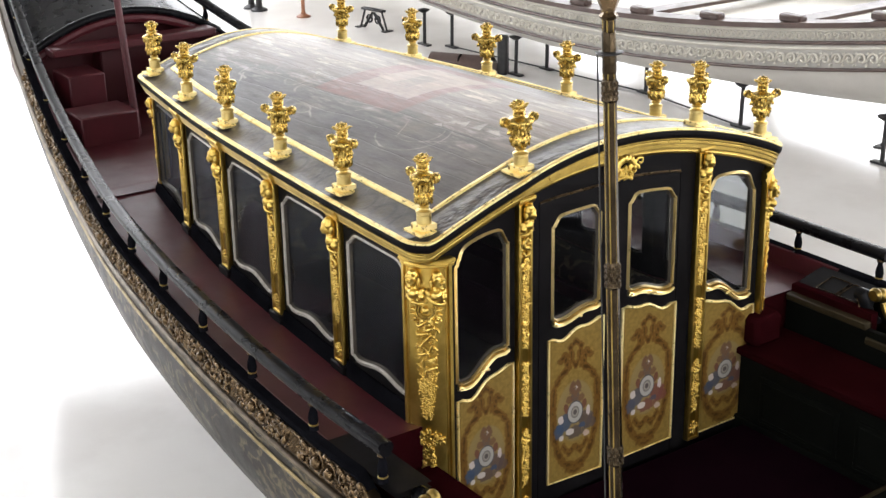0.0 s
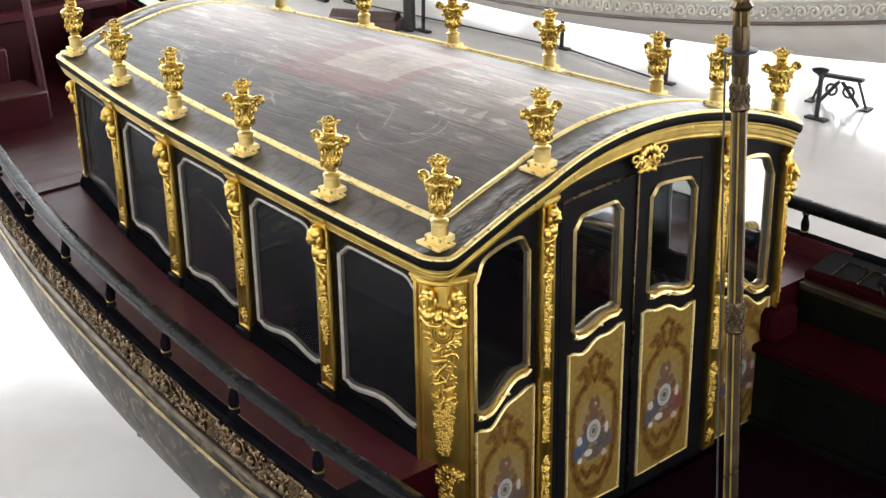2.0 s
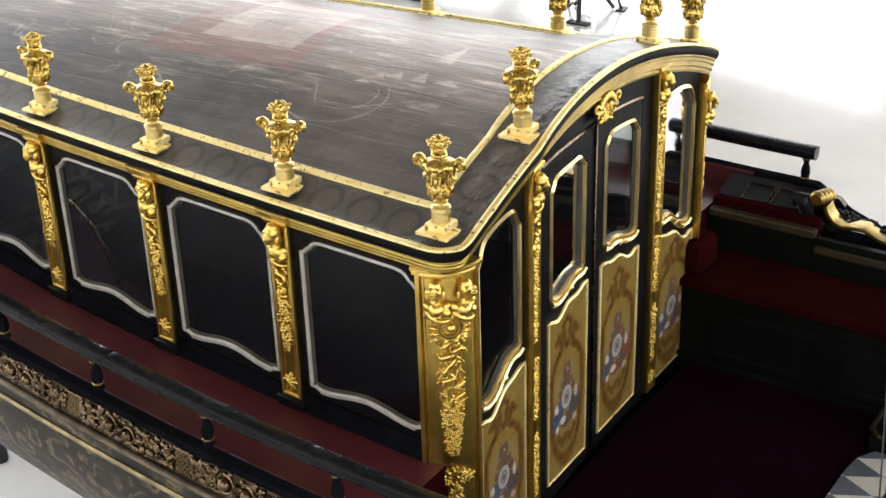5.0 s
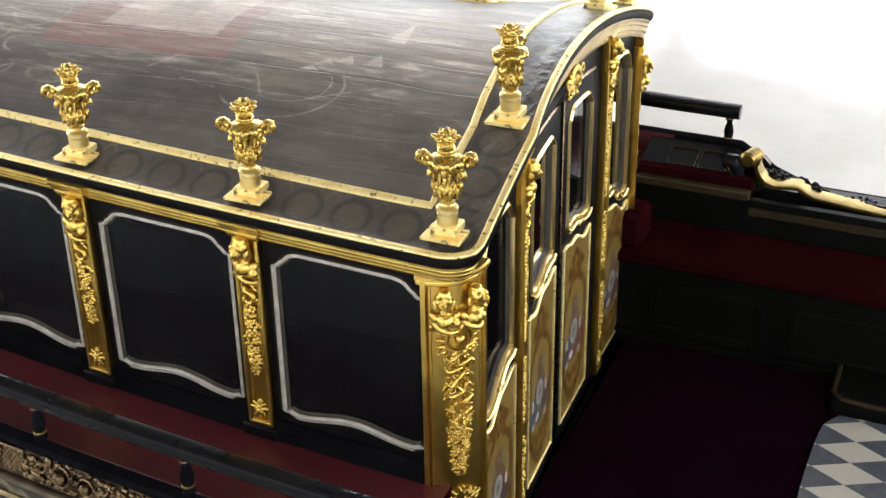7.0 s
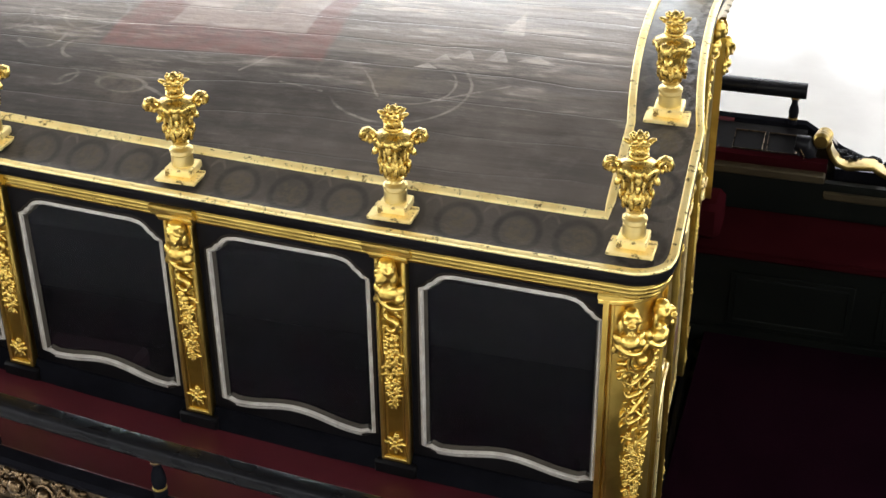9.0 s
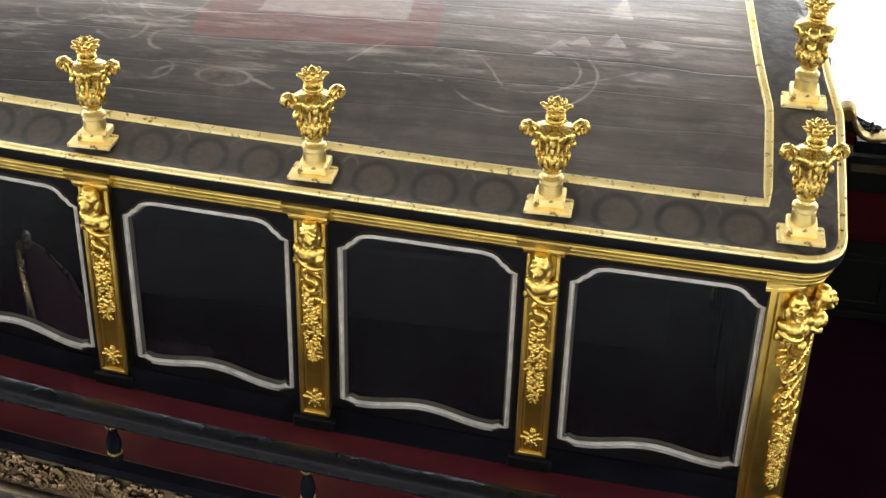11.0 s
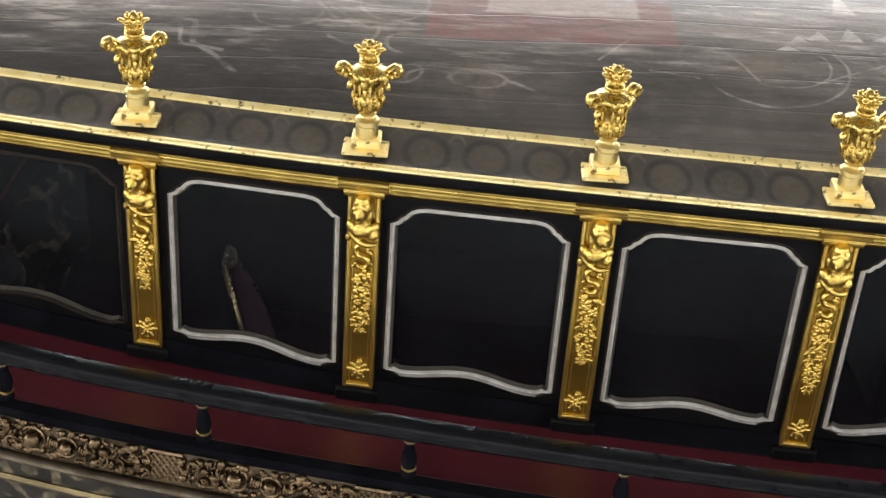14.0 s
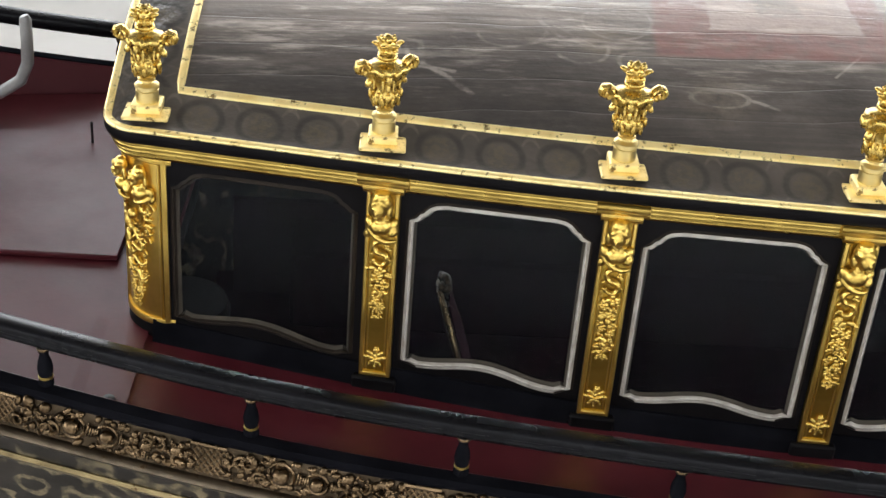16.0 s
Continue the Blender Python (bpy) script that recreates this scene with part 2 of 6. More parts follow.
        t = n.math("DIVIDE", n.math("ADD", n.math("MULTIPLY", n.math("SUBTRACT", x, x0), dx), n.math("MULTIPLY", n.math("SUBTRACT", y, y0), dy)), dx * dx + dy * dy, clamp=True)
        ax = n.math("SUBTRACT", x, n.math("MULTIPLY_ADD", t, dx, x0))
        ay = n.math("SUBTRACT", y, n.math("MULTIPLY_ADD", t, dy, y0))
        d = n.math("SQRT", n.math("ADD", n.math("MULTIPLY", ax, ax), n.math("MULTIPLY", ay, ay)))
        draw(n.math("SUBTRACT", 1.0, n.step(d, w * 0.2, w * 0.8)))

    ribbon = ((-3.24, -0.54), (-3.13, -0.41), (-3.07, -0.42), (-3.06, -0.545), (-2.97, -0.61), (-2.9, -0.69))
    for (xa, ya), (xb, yb) in zip(ribbon, ribbon[1:]):
        stroke(xa, ya, xb, yb, 0.02)
    stroke(-3.13, -0.42, -3.1, -0.55, 0.016)
    stroke(-3.1, -0.55, -2.95, -0.58, 0.014)
    stroke(-1.93, -0.68, -1.84, -0.72, 0.014)
    ring_at(-2.036, -0.677, 0.1, 0.045, 0.22)
    ring_at(-2.2, -0.68, 0.09, 0.04, 0.25, (-0.4, 1.0))
    ring_at(-2.31, -0.66, 0.07, 0.05, 0.25, (1.0, -0.3))
    ring_at(-2.42, -0.24, 0.22, 0.18, 0.09, (-1.0, 0.3))
    ring_at(-2.36, -0.26, 0.13, 0.11, 0.13)
    ring_at(-2.5, -0.44, 0.1, 0.08, 0.18, (0.5, -1.0))
    ring_at(-2.28, -0.5, 0.09, 0.06, 0.22, (-1.0, 0.2))
    ring_at(-2.75, -0.34, 0.12, 0.1, 0.15, (0.2, -1.0))
    for xa, ya, xb, yb in ((-1.62, -0.55, -1.5, -0.42), (-1.2, -0.42, -1.05, -0.62), (-1.45, -0.6, -1.28, -0.63), (-0.85, -0.62, -0.6, -0.5), (-1.12, -0.35, -0.9, -0.3), (-2.6, -0.3, -2.45, -0.42)):
        stroke(xa, ya, xb, yb, 0.009)
    ring_at(-1.22, -0.5, 0.12, 0.08, 0.16, (-1.0, -0.4))
    ring_at(-1.0, -0.55, 0.27, 0.2, 0.05, (0.7, -1.0))
    ring_at(-0.96, -0.53, 0.17, 0.12, 0.06, (1.0, -0.6))
    col = n.mix(n.math("MULTIPLY", n.math("MULTIPLY", drawn, n.math("MULTIPLY_ADD", patch, 0.7, 0.3)), n.math("MULTIPLY_ADD", worn, 0.38, 0.1)), col, (0.40, 0.375, 0.345))
    # rubbed streaks along the boards
    swish = n.math("MULTIPLY", n.step(n.noise(n.coords("Object", (0.9, 6.5, 1)), 2.6, 8, 0.72), 0.485, 0.65), n.step(n.noise(n.coords("Object", (1, 2.2, 1)), 2.0, 4, 0.65), 0.36, 0.55))
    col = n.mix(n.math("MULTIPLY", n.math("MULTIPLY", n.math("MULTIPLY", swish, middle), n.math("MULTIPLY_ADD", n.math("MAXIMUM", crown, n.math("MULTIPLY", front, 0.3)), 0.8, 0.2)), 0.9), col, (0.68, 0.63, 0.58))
    for cx, cy in ((-2.04, -0.68), (-2.4, -0.4), (-1.05, -0.5)):
        col = n.mix(n.math("MULTIPLY", n.math("MULTIPLY", near(cx, cy, 0.05, 0.16), worn), 0.3), col, (0.2, 0.17, 0.125))
    pink = n.math("MULTIPLY", inside(-1.78, 0.0, 0.46, 0.47), n.math("MULTIPLY_ADD", worn, 0.5, 0.5))
    col = n.mix(n.math("MULTIPLY", pink, 0.5), col, (0.26, 0.105, 0.098))
    white = n.math("MULTIPLY", inside(-1.74, 0.02, 0.29, 0.31, 0.015), n.math("MULTIPLY_ADD", worn, 0.4, 0.6))
    col = n.mix(n.math("MULTIPLY", white, 0.56), col, (0.47, 0.435, 0.395))
    green = n.math("MULTIPLY", inside(-1.74, -0.02, 0.1, 0.16), worn)
    col = n.mix(n.math("MULTIPLY", green, 0.4), col, (0.1, 0.13, 0.1))
    # a row of small pale triangles and a pale lozenge
    for cx, cy, w, h in ((-0.545, -0.33, 0.085, 0.06), (-0.69, -0.345, 0.05, 0.11), (-0.81, -0.345, 0.045, 0.07), (-0.88, -0.36, 0.035, 0.05), (-0.93, -0.42, 0.05, 0.04), (-0.68, -0.15, 0.05, 0.28)):
        up = n.math("DIVIDE", n.math("SUBTRACT", y, cy - 0.02), h)
        wide = n.math("SUBTRACT", 1.0, n.math("DIVIDE", n.math("ABSOLUTE", n.math("SUBTRACT", x, cx)), w))
        tri = n.math("MULTIPLY", n.step(n.math("SUBTRACT", wide, up), 0.0, 0.15), n.step(up, 0.0, 0.12))
        col = n.mix(n.math("MULTIPLY", n.math("MULTIPLY", tri, n.math("MULTIPLY_ADD", worn, 0.7, 0.3)), 0.55), col, (0.62, 0.58, 0.54))
    # seams along the length
    wob = n.math("ADD", sep.outputs[1], n.math("MULTIPLY", n.noise(n.coords("Object", (0.7, 0.7, 0.7)), 1.5, 3), 0.12))
    seam = n.math("ABSOLUTE", n.math("SUBTRACT", n.math("FRACT", n.math("MULTIPLY", wob, 6.3)), 0.5))
    seam = n.math("SUBTRACT", 1.0, n.step(seam, 0.0, 0.035))
    col = n.mix(n.math("MULTIPLY", n.math("MULTIPLY", seam, n.step(streak, 0.42, 0.62)), n.math("MULTIPLY_ADD", front, -0.26, 0.34)), col, (0.012, 0.011, 0.011))
    board = n.math("FRACT", n.math("MULTIPLY_ADD", wob, 6.3, 0.5))
    fold = n.math("ADD", n.noise(n.coords("Object", (0.7, 3.2, 1)), 2.2, 4, 0.5), n.math("MULTIPLY", board, 0.03))
    height = n.math("ADD", n.math("MULTIPLY", fold, 1.0), n.math("SUBTRACT", n.math("MULTIPLY", n.noise(p, 45, 4), 0.12), n.math("MULTIPLY", seam, 0.12)))
    n.bump(height, 0.45, 0.022)
    aged = n.add("MixRGB")
    aged.blend_type = "MULTIPLY"
    aged.inputs[0].default_value, aged.inputs[2].default_value = 1.0, (1.05, 0.985, 0.93, 1)
    n.link(col, aged.inputs[1])
    col = aged.outputs[0]
    return n.set(col, n.math("MULTIPLY_ADD", n.math("ADD", streak, wipe), 0.22, 0.34), 0.0, Specular_IOR_Level=0.36)


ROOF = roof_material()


def border_material():
    """The roof's painted border: dark roundels on worn grey-brown, four to a bay (u counts roundels)."""
    n = Nodes("roof_border_roundels")
    p = n.coords()
    sep = n.add("SeparateXYZ")
    n.link(n.coords("UV"), sep.inputs[0])
    u = n.math("SUBTRACT", n.math("FRACT", sep.outputs[0]), 0.5)
    sep2 = n.add("SeparateXYZ")
    n.link(p, sep2.inputs[0])
    v = n.math("MULTIPLY", n.math("SUBTRACT", sep.outputs[1], 0.5), 1.15)
    d = n.math("SQRT", n.math("ADD", n.math("MULTIPLY", u, u), n.math("MULTIPLY", v, v)))
    worn = n.step(n.noise(p, 11, 6, 0.7), 0.3, 0.65)
    col = n.mix(n.step(n.noise(p, 4, 6), 0.3, 0.7), (0.044, 0.037, 0.031), (0.072, 0.06, 0.05))
    star = n.step(n.noise(p, 42, 3, 0.6), 0.42, 0.6)
    disc = n.math("SUBTRACT", 1.0, n.step(d, 0.2, 0.32))
    ring = n.math("MULTIPLY", n.step(d, 0.27, 0.34), n.math("SUBTRACT", 1.0, n.step(d, 0.37, 0.45)))
    col = n.mix(n.math("MULTIPLY", disc, n.math("MULTIPLY_ADD", star, 0.35, 0.05)), col, (0.095, 0.076, 0.04))
    col = n.mix(n.math("MULTIPLY", ring, n.math("MULTIPLY_ADD", worn, 0.35, 0.35)), col, (0.012, 0.0102, 0.0092))
    # pale bands that weave from roundel to roundel
    wave = n.math("MULTIPLY", n.math("COSINE", n.math("MULTIPLY", u, 2 * math.pi)), 0.5)
    for f in (-1, 1):
        band = n.math("ABSOLUTE", n.math("SUBTRACT", v, n.math("MULTIPLY", wave, 0.86 * f)))
        band = n.math("MULTIPLY", n.math("SUBTRACT", 1.0, n.step(band, 0.02, 0.07)), n.step(d, 0.42, 0.48))
        col = n.mix(n.math("MULTIPLY", n.math("MULTIPLY", band, worn), 0.4), col, (0.15, 0.13, 0.1))
    ends = n.step(n.math("ABSOLUTE", n.math("ADD", sep2.outputs[0], 2.0)), 1.9, 2.0)
    wrinkle = n.math("MULTIPLY", n.noise(n.coords("Object", (2.4, 1.3, 1)), 7, 3, 0.55), ends)
    n.bump(n.math("MULTIPLY_ADD", wrinkle, 9.0, n.noise(p, 30, 5)), 0.35, 0.008)
    r = n.math("MULTIPLY_ADD", n.noise(p, 14), 0.3, 0.26)
    return n.set(col, r, 0.0, Specular_IOR_Level=0.4)


BORDER = border_material()


def panel_material():
    """Door panel paintings: brown acanthus on dull gold, a pale oval with a ringed medallion among blue, white and red."""
    n = Nodes("painted_gold_panel")
    sep = n.add("SeparateXYZ")
    n.link(n.coords("UV"), sep.inputs[0])
    u, v = n.math("SUBTRACT", sep.outputs[0], 0.5), sep.outputs[1]
    c = n.add("CombineXYZ")
    n.link(n.math("ABSOLUTE", u), c.inputs[0])
    n.link(n.math("MULTIPLY", v, 2.5), c.inputs[1])
    vec = c.outputs[0]
    free = n.coords("UV", (1, 2.5, 1))

    def oval(cu, cv, ru, rv):
        a = n.math("DIVIDE", n.math("SUBTRACT", u, cu), ru)
        b = n.math("DIVIDE", n.math("SUBTRACT", v, cv), rv)
        return n.math("SQRT", n.math("ADD", n.math("MULTIPLY", a, a), n.math("MULTIPLY", b, b)))

    grain = n.noise(free, 14, 5)
    col = n.mix(n.step(grain, 0.3, 0.7), (0.14, 0.088, 0.02), (0.18, 0.116, 0.03))
    side = n.math("ABSOLUTE", u)
    frayed = n.math("MULTIPLY_ADD", n.noise(vec, 8, 4, 0.65), 0.13, -0.065)

    def branch(points, w):
        """A painted branch through points of the half panel, broad in its middle."""
        best = None
        for (u0, v0), (u1, v1) in zip(points, points[1:]):
            du, dv = u1 - u0, 2.5 * (v1 - v0)
            a, b = n.math("SUBTRACT", side, u0), n.math("MULTIPLY", n.math("SUBTRACT", v, v0), 2.5)
            t = n.math("DIVIDE", n.math("ADD", n.math("MULTIPLY", a, du), n.math("MULTIPLY", b, dv)), du * du + dv * dv, clamp=True)
            a, b = n.math("SUBTRACT", a, n.math("MULTIPLY", t, du)), n.math("SUBTRACT", b, n.math("MULTIPLY", t, dv))
            d = n.math("SQRT", n.math("ADD", n.math("MULTIPLY", a, a), n.math("MULTIPLY", b, b)))
            best = d if best is None else n.math("MINIMUM", best, d)
        best = n.math("ADD", best, frayed)
        return n.math("SUBTRACT", 1.0, n.step(best, w * 0.7, w)), n.math("SUBTRACT", 1.0, n.step(best, w * 0.1, w * 0.5))

    for points, w in ((((0.0, 0.07), (0.2, 0.1), (0.34, 0.2), (0.41, 0.34), (0.42, 0.5)), 0.075), (((0.42, 0.5), (0.4, 0.62), (0.27, 0.7), (0.12, 0.735), (0.2, 0.82), (0.29, 0.79)), 0.07), (((0.0, 0.9), (0.1, 0.86), (0.07, 0.78), (0.0, 0.74)), 0.06), (((0.0, 0.2), (0.12, 0.16), (0.22, 0.22)), 0.06), (((0.0, 0.03), (0.14, 0.05)), 0.05)):
        body, core = branch(points, w)
        col = n.mix(n.math("MULTIPLY", body, 0.85), col, (0.092, 0.042, 0.008))
        col = n.mix(n.math("MULTIPLY", n.math("MULTIPLY", core, n.step(n.noise(vec, 11, 3, 0.6), 0.42, 0.55)), 0.8), col, (0.036, 0.014, 0.004))
    d = oval(0.0, 0.44, 0.36, 0.21)
    col = n.mix(n.math("MULTIPLY", n.math("SUBTRACT", 1.0, n.step(d, 0.92, 1.0)), 0.85), col, (0.165, 0.12, 0.05))
    blot = n.noise(free, 9.0, 4, 0.6)
    # each panel's mantling leans to red or to blue
    odd = n.add("ObjectInfo").outputs["Random"]
    warm, cool = n.mix(odd, (0.17, 0.03, 0.018), (0.06, 0.045, 0.04)), n.mix(odd, (0.07, 0.05, 0.045), (0.03, 0.05, 0.085))
    edge = n.math("MULTIPLY_ADD", blot, 1.5, -0.75)

    def daub(cu, cv, ru, rv, tone, keep=1.0):
        m = n.math("SUBTRACT", 1.0, n.step(n.math("ADD", oval(cu, cv, ru, rv), edge), 0.8, 1.0))
        return n.mix(n.math("MULTIPLY", m, keep), col, tone)

    for cu, cv, ru, rv, tone in ((-0.2, 0.37, 0.15, 0.07, cool), (0.2, 0.37, 0.15, 0.07, warm), (-0.27, 0.4, 0.06, 0.03, (0.4, 0.34, 0.3)), (0.25, 0.42, 0.05, 0.035, (0.38, 0.32, 0.3)), (-0.3, 0.33, 0.1, 0.05, cool), (0.3, 0.33, 0.1, 0.05, warm), (-0.25, 0.28, 0.05, 0.02, (0.4, 0.36, 0.33)), (0.22, 0.27, 0.07, 0.02, (0.32, 0.24, 0.2)), (-0.17, 0.47, 0.05, 0.035, (0.09, 0.03, 0.02)), (0.17, 0.47, 0.05, 0.035, (0.09, 0.03, 0.02)), (0.0, 0.3, 0.2, 0.05, warm), (-0.1, 0.31, 0.08, 0.025, (0.42, 0.37, 0.33)), (0.14, 0.33, 0.07, 0.02, cool), (0.0, 0.55, 0.1, 0.05, (0.07, 0.045, 0.04)), (-0.12, 0.52, 0.06, 0.03, (0.1, 0.05, 0.025)), (0.12, 0.52, 0.06, 0.03, (0.1, 0.05, 0.025)), (0.03, 0.59, 0.035, 0.02, (0.3, 0.28, 0.27))):
        col = daub(cu, cv, ru, rv, tone, 0.85)
    crown = n.math("MULTIPLY", n.math("SUBTRACT", 1.0, n.step(oval(0.0, 0.58, 0.13, 0.075), 0.8, 1.0)), n.step(n.noise(vec, 9, 2), 0.42, 0.52))
    col = n.mix(crown, col, (0.10, 0.055, 0.03))
    m = oval(0.0, 0.43, 0.155, 0.078)
    for edge, tone in ((1.0, (0.05, 0.05, 0.055)), (0.9, (0.25, 0.235, 0.21)), (0.55, (0.13, 0.115, 0.1)), (0.4, (0.2, 0.18, 0.15)), (0.26, (0.07, 0.055, 0.05))):
        col = n.mix(n.math("SUBTRACT", 1.0, n.step(m, edge - 0.06, edge)), col, tone)
    n.bump(grain, 0.1, 0.003)
    return n.set(col, n.math("MULTIPLY_ADD", blot, 0.2, 0.25), 0.0, Specular_IOR_Level=0.2)


PANEL = panel_material()


def hull_material():
    """Black hull sides painted with tarnished gold foliage."""
    n = Nodes("painted_hull_foliage")
    p = n.coords("Object", (1, 0.4, 1.25))
    warp = n.noise(p, 3.4, 3, 0.5)
    band = n.math("ABSOLUTE", n.math("SUBTRACT", n.math("FRACT", n.math("MULTIPLY", warp, 7.0)), 0.5))
    leaf = n.math("MULTIPLY", n.math("SUBTRACT", 1.0, n.step(band, 0.08, 0.24)), n.step(n.noise(p, 2.1, 2), 0.36, 0.47))
    vein = n.step(n.noise(p, 26, 3), 0.4, 0.6)
    col = n.mix(n.step(n.noise(p, 5, 5), 0.3, 0.7), (0.012, 0.0098, 0.0078), (0.027, 0.0222, 0.0178))
    col = n.mix(n.math("MULTIPLY", leaf, n.math("MULTIPLY_ADD", vein, 0.6, 0.3)), col, (0.15, 0.12, 0.07))
    n.bump(n.noise(p, 40, 4), 0.15, 0.004)
    r = n.math("MULTIPLY_ADD", n.noise(p, 6), 0.3, 0.24)
    return n.set(col, r, 0.0, Specular_IOR_Level=0.12)


HULL = hull_material()


def checker_material():
    n = Nodes("checkered_floorcloth")
    m = n.add("Mapping")
    # lozenges 0.33 m long and 0.174 m broad
    u, v, h = 1.125 / 0.165, 0.717 / 0.087, math.sqrt(0.5)
    m.inputs["Scale"].default_value, m.inputs["Rotation"].default_value = (1 / 0.165, 1 / 0.087, 0), (0, 0, radians(45))
    m.inputs["Location"].default_value = (h * (v - u), -h * (u + v), 0.5)
    c = n.add("TexCoord")
    n.link(c.outputs["Object"], m.inputs[0])
    k = n.add("TexChecker", Scale=math.sqrt(0.5))
    n.link(m.outputs[0], k.inputs["Vector"])
    k.inputs["Color1"].default_value, k.inputs["Color2"].default_value = (0.022, 0.037, 0.066, 1), (0.5, 0.475, 0.41, 1)
    f = n.noise(n.coords(), 20, 5)
    n.bump(f, 0.1, 0.004)
    return n.set(n.mix(n.math("MULTIPLY", f, 0.35), k.outputs[0], (0.3, 0.27, 0.23)), 0.4, 0.0)


CHECKER = checker_material()

# ---- mesh tools ----


class Geo:
    """Vertices and faces gathered before they become one mesh."""

    def __init__(self):
        self.v, self.f, self.uv = [], [], {}

    def push(self, verts, faces, m=None, uvs=None):
        base = len(self.v)
        if m is not None:
            verts = [m @ Vector(p) for p in verts]
        self.v += [tuple(p) for p in verts]
        self.f += [tuple(base + i for i in face) for face in faces]
        if uvs:
            for i, uv in enumerate(uvs):
                self.uv[base + i] = uv
        return self

    def box(self, lo, hi, m=None, b=0.0):
        lo, hi = Vector(lo), Vector(hi)
        c, h = (lo + hi) / 2, (hi - lo) / 2
        b = min(b, 0.45 * min(h))
        signs = [(x, y, z) for x in (-1, 1) for y in (-1, 1) for z in (-1, 1)]
        if b <= 0:
            verts = [c + Vector((s[0] * h.x, s[1] * h.y, s[2] * h.z)) for s in signs]
            return self.push(verts, [(0, 1, 3, 2), (4, 6, 7, 5), (0, 4, 5, 1), (2, 3, 7, 6), (0, 2, 6, 4), (1, 5, 7, 3)], m)
        verts, at = [], {}
        for s in signs:
            for k in range(3):
                p = [s[a] * (h[a] - (0 if a == k else b)) for a in range(3)]
                at[s, k] = len(verts)
                verts.append(c + Vector(p))
        faces = []
        for k in range(3):
            i, j = (k + 1) % 3, (k + 2) % 3
            for s in (-1, 1):
                ring = []
                for a, d in ((-1, -1), (1, -1), (1, 1), (-1, 1)):
                    q = [0, 0, 0]
                    q[k], q[i], q[j] = s, a, d
                    ring.append(at[tuple(q), k])
                faces.append(ring if s > 0 else ring[::-1])
            for a in (-1, 1):
                for d in (-1, 1):
                    p, q = [0, 0, 0], [0, 0, 0]
                    p[k], p[i], p[j] = -1, a, d
                    q[k], q[i], q[j] = 1, a, d
                    ring = [at[tuple(p), i], at[tuple(q), i], at[tuple(q), j], at[tuple(p), j]]
                    faces.append(ring[::-1] if a * d > 0 else ring)
        for s in signs:
            ring = [at[s, 0], at[s, 1], at[s, 2]]
            faces.append(ring if s[0] * s[1] * s[2] > 0 else ring[::-1])
        return self.push(verts, faces, m)

    def turned(self, profile, n=20, m=None, lobes=0, depth=0.0, span=None):
        """A body of revolution from (radius, height) rows; lobes and depth flute the rows within span."""
        verts, faces = [], []
        for r, z in profile:
            for k in range(n):
                a = 2 * math.pi * k / n
                rr = r
                if lobes and (span is None or span[0] <= z <= span[1]):
                    rr = r * (1 + depth * math.cos(lobes * a))
                verts.append((rr * math.cos(a), rr * math.sin(a), z))
        rows = len(profile)
        for i in range(rows - 1):
            for k in range(n):
                faces.append((i * n + k, i * n + (k + 1) % n, (i + 1) * n + (k + 1) % n, (i + 1) * n + k))
        faces.append(tuple(range(n))[::-1])
        faces.append(tuple((rows - 1) * n + k for k in range(n)))
        return self.push(verts, faces, m)

    def tube(self, pts, radius, n=8, m=None, closed=False):
        """A round bar along points; radius is one number or one for each point."""
        pts = [Vector(p) for p in pts]
        count = len(pts)
        rad = radius if isinstance(radius, (list, tuple)) else [radius] * count
        verts, faces, side = [], [], None
        for i, p in enumerate(pts):
            a, b = (pts[i - 1], pts[(i + 1) % count]) if closed else (pts[max(i - 1, 0)], pts[min(i + 1, count - 1)])
            d = (b - a).normalized()
            if side is None:
                side = d.cross((0, 0, 1) if abs(d.z) < 0.9 else (1, 0, 0)).normalized()
            side = (side - d * side.dot(d)).normalized()
            up = side.cross(d)
            for k in range(n):
                w = 2 * math.pi * k / n
                verts.append(p + (side * math.cos(w) + up * math.sin(w)) * rad[i])
        for i in range(count if closed else count - 1):
            j = (i + 1) % count
            for k in range(n):
                faces.append((i * n + k, i * n + (k + 1) % n, j * n + (k + 1) % n, j * n + k))
        if not closed:
            faces.append(tuple(range(n))[::-1])
            faces.append(tuple((count - 1) * n + k for k in range(n)))
        return self.push(verts, [f[::-1] for f in faces], m)

    def blob(self, c, size, m=None, turn=None):
        verts = [Vector((p[0] * size[0], p[1] * size[1], p[2] * size[2])) for p in BALL_V]
        if turn:
            verts = [turn @ p for p in verts]
        return self.push([p + Vector(c) for p in verts], BALL_F, m)

    def swept(self, path, profile, closed=False, m=None, caps=True):
        """Path: rows of (point, outward, up); profile: rows of (outward, up) in metres, the ring run round."""
        verts, faces, n, count = [], [], len(profile), len(path)
        for p, o, u in path:
            for a, b in profile:
                verts.append(Vector(p) + Vector(o) * a + Vector(u) * b)
        for i in range(count if closed else count - 1):
            j = (i + 1) % count
            for k in range(n):
                faces.append((i * n + k, j * n + k, j * n + (k + 1) % n, i * n + (k + 1) % n))
        if caps and not closed:
            faces.append(tuple(range(n)))
            faces.append(tuple((count - 1) * n + k for k in range(n))[::-1])
        return self.push(verts, faces, m)

    def grid(self, rows, m=None, uv=None):
        h, w = len(rows), len(rows[0])
        verts = [p for row in rows for p in row]
        faces = [(i * w + j, i * w + j + 1, (i + 1) * w + j + 1, (i + 1) * w + j) for i in range(h - 1) for j in range(w - 1)]
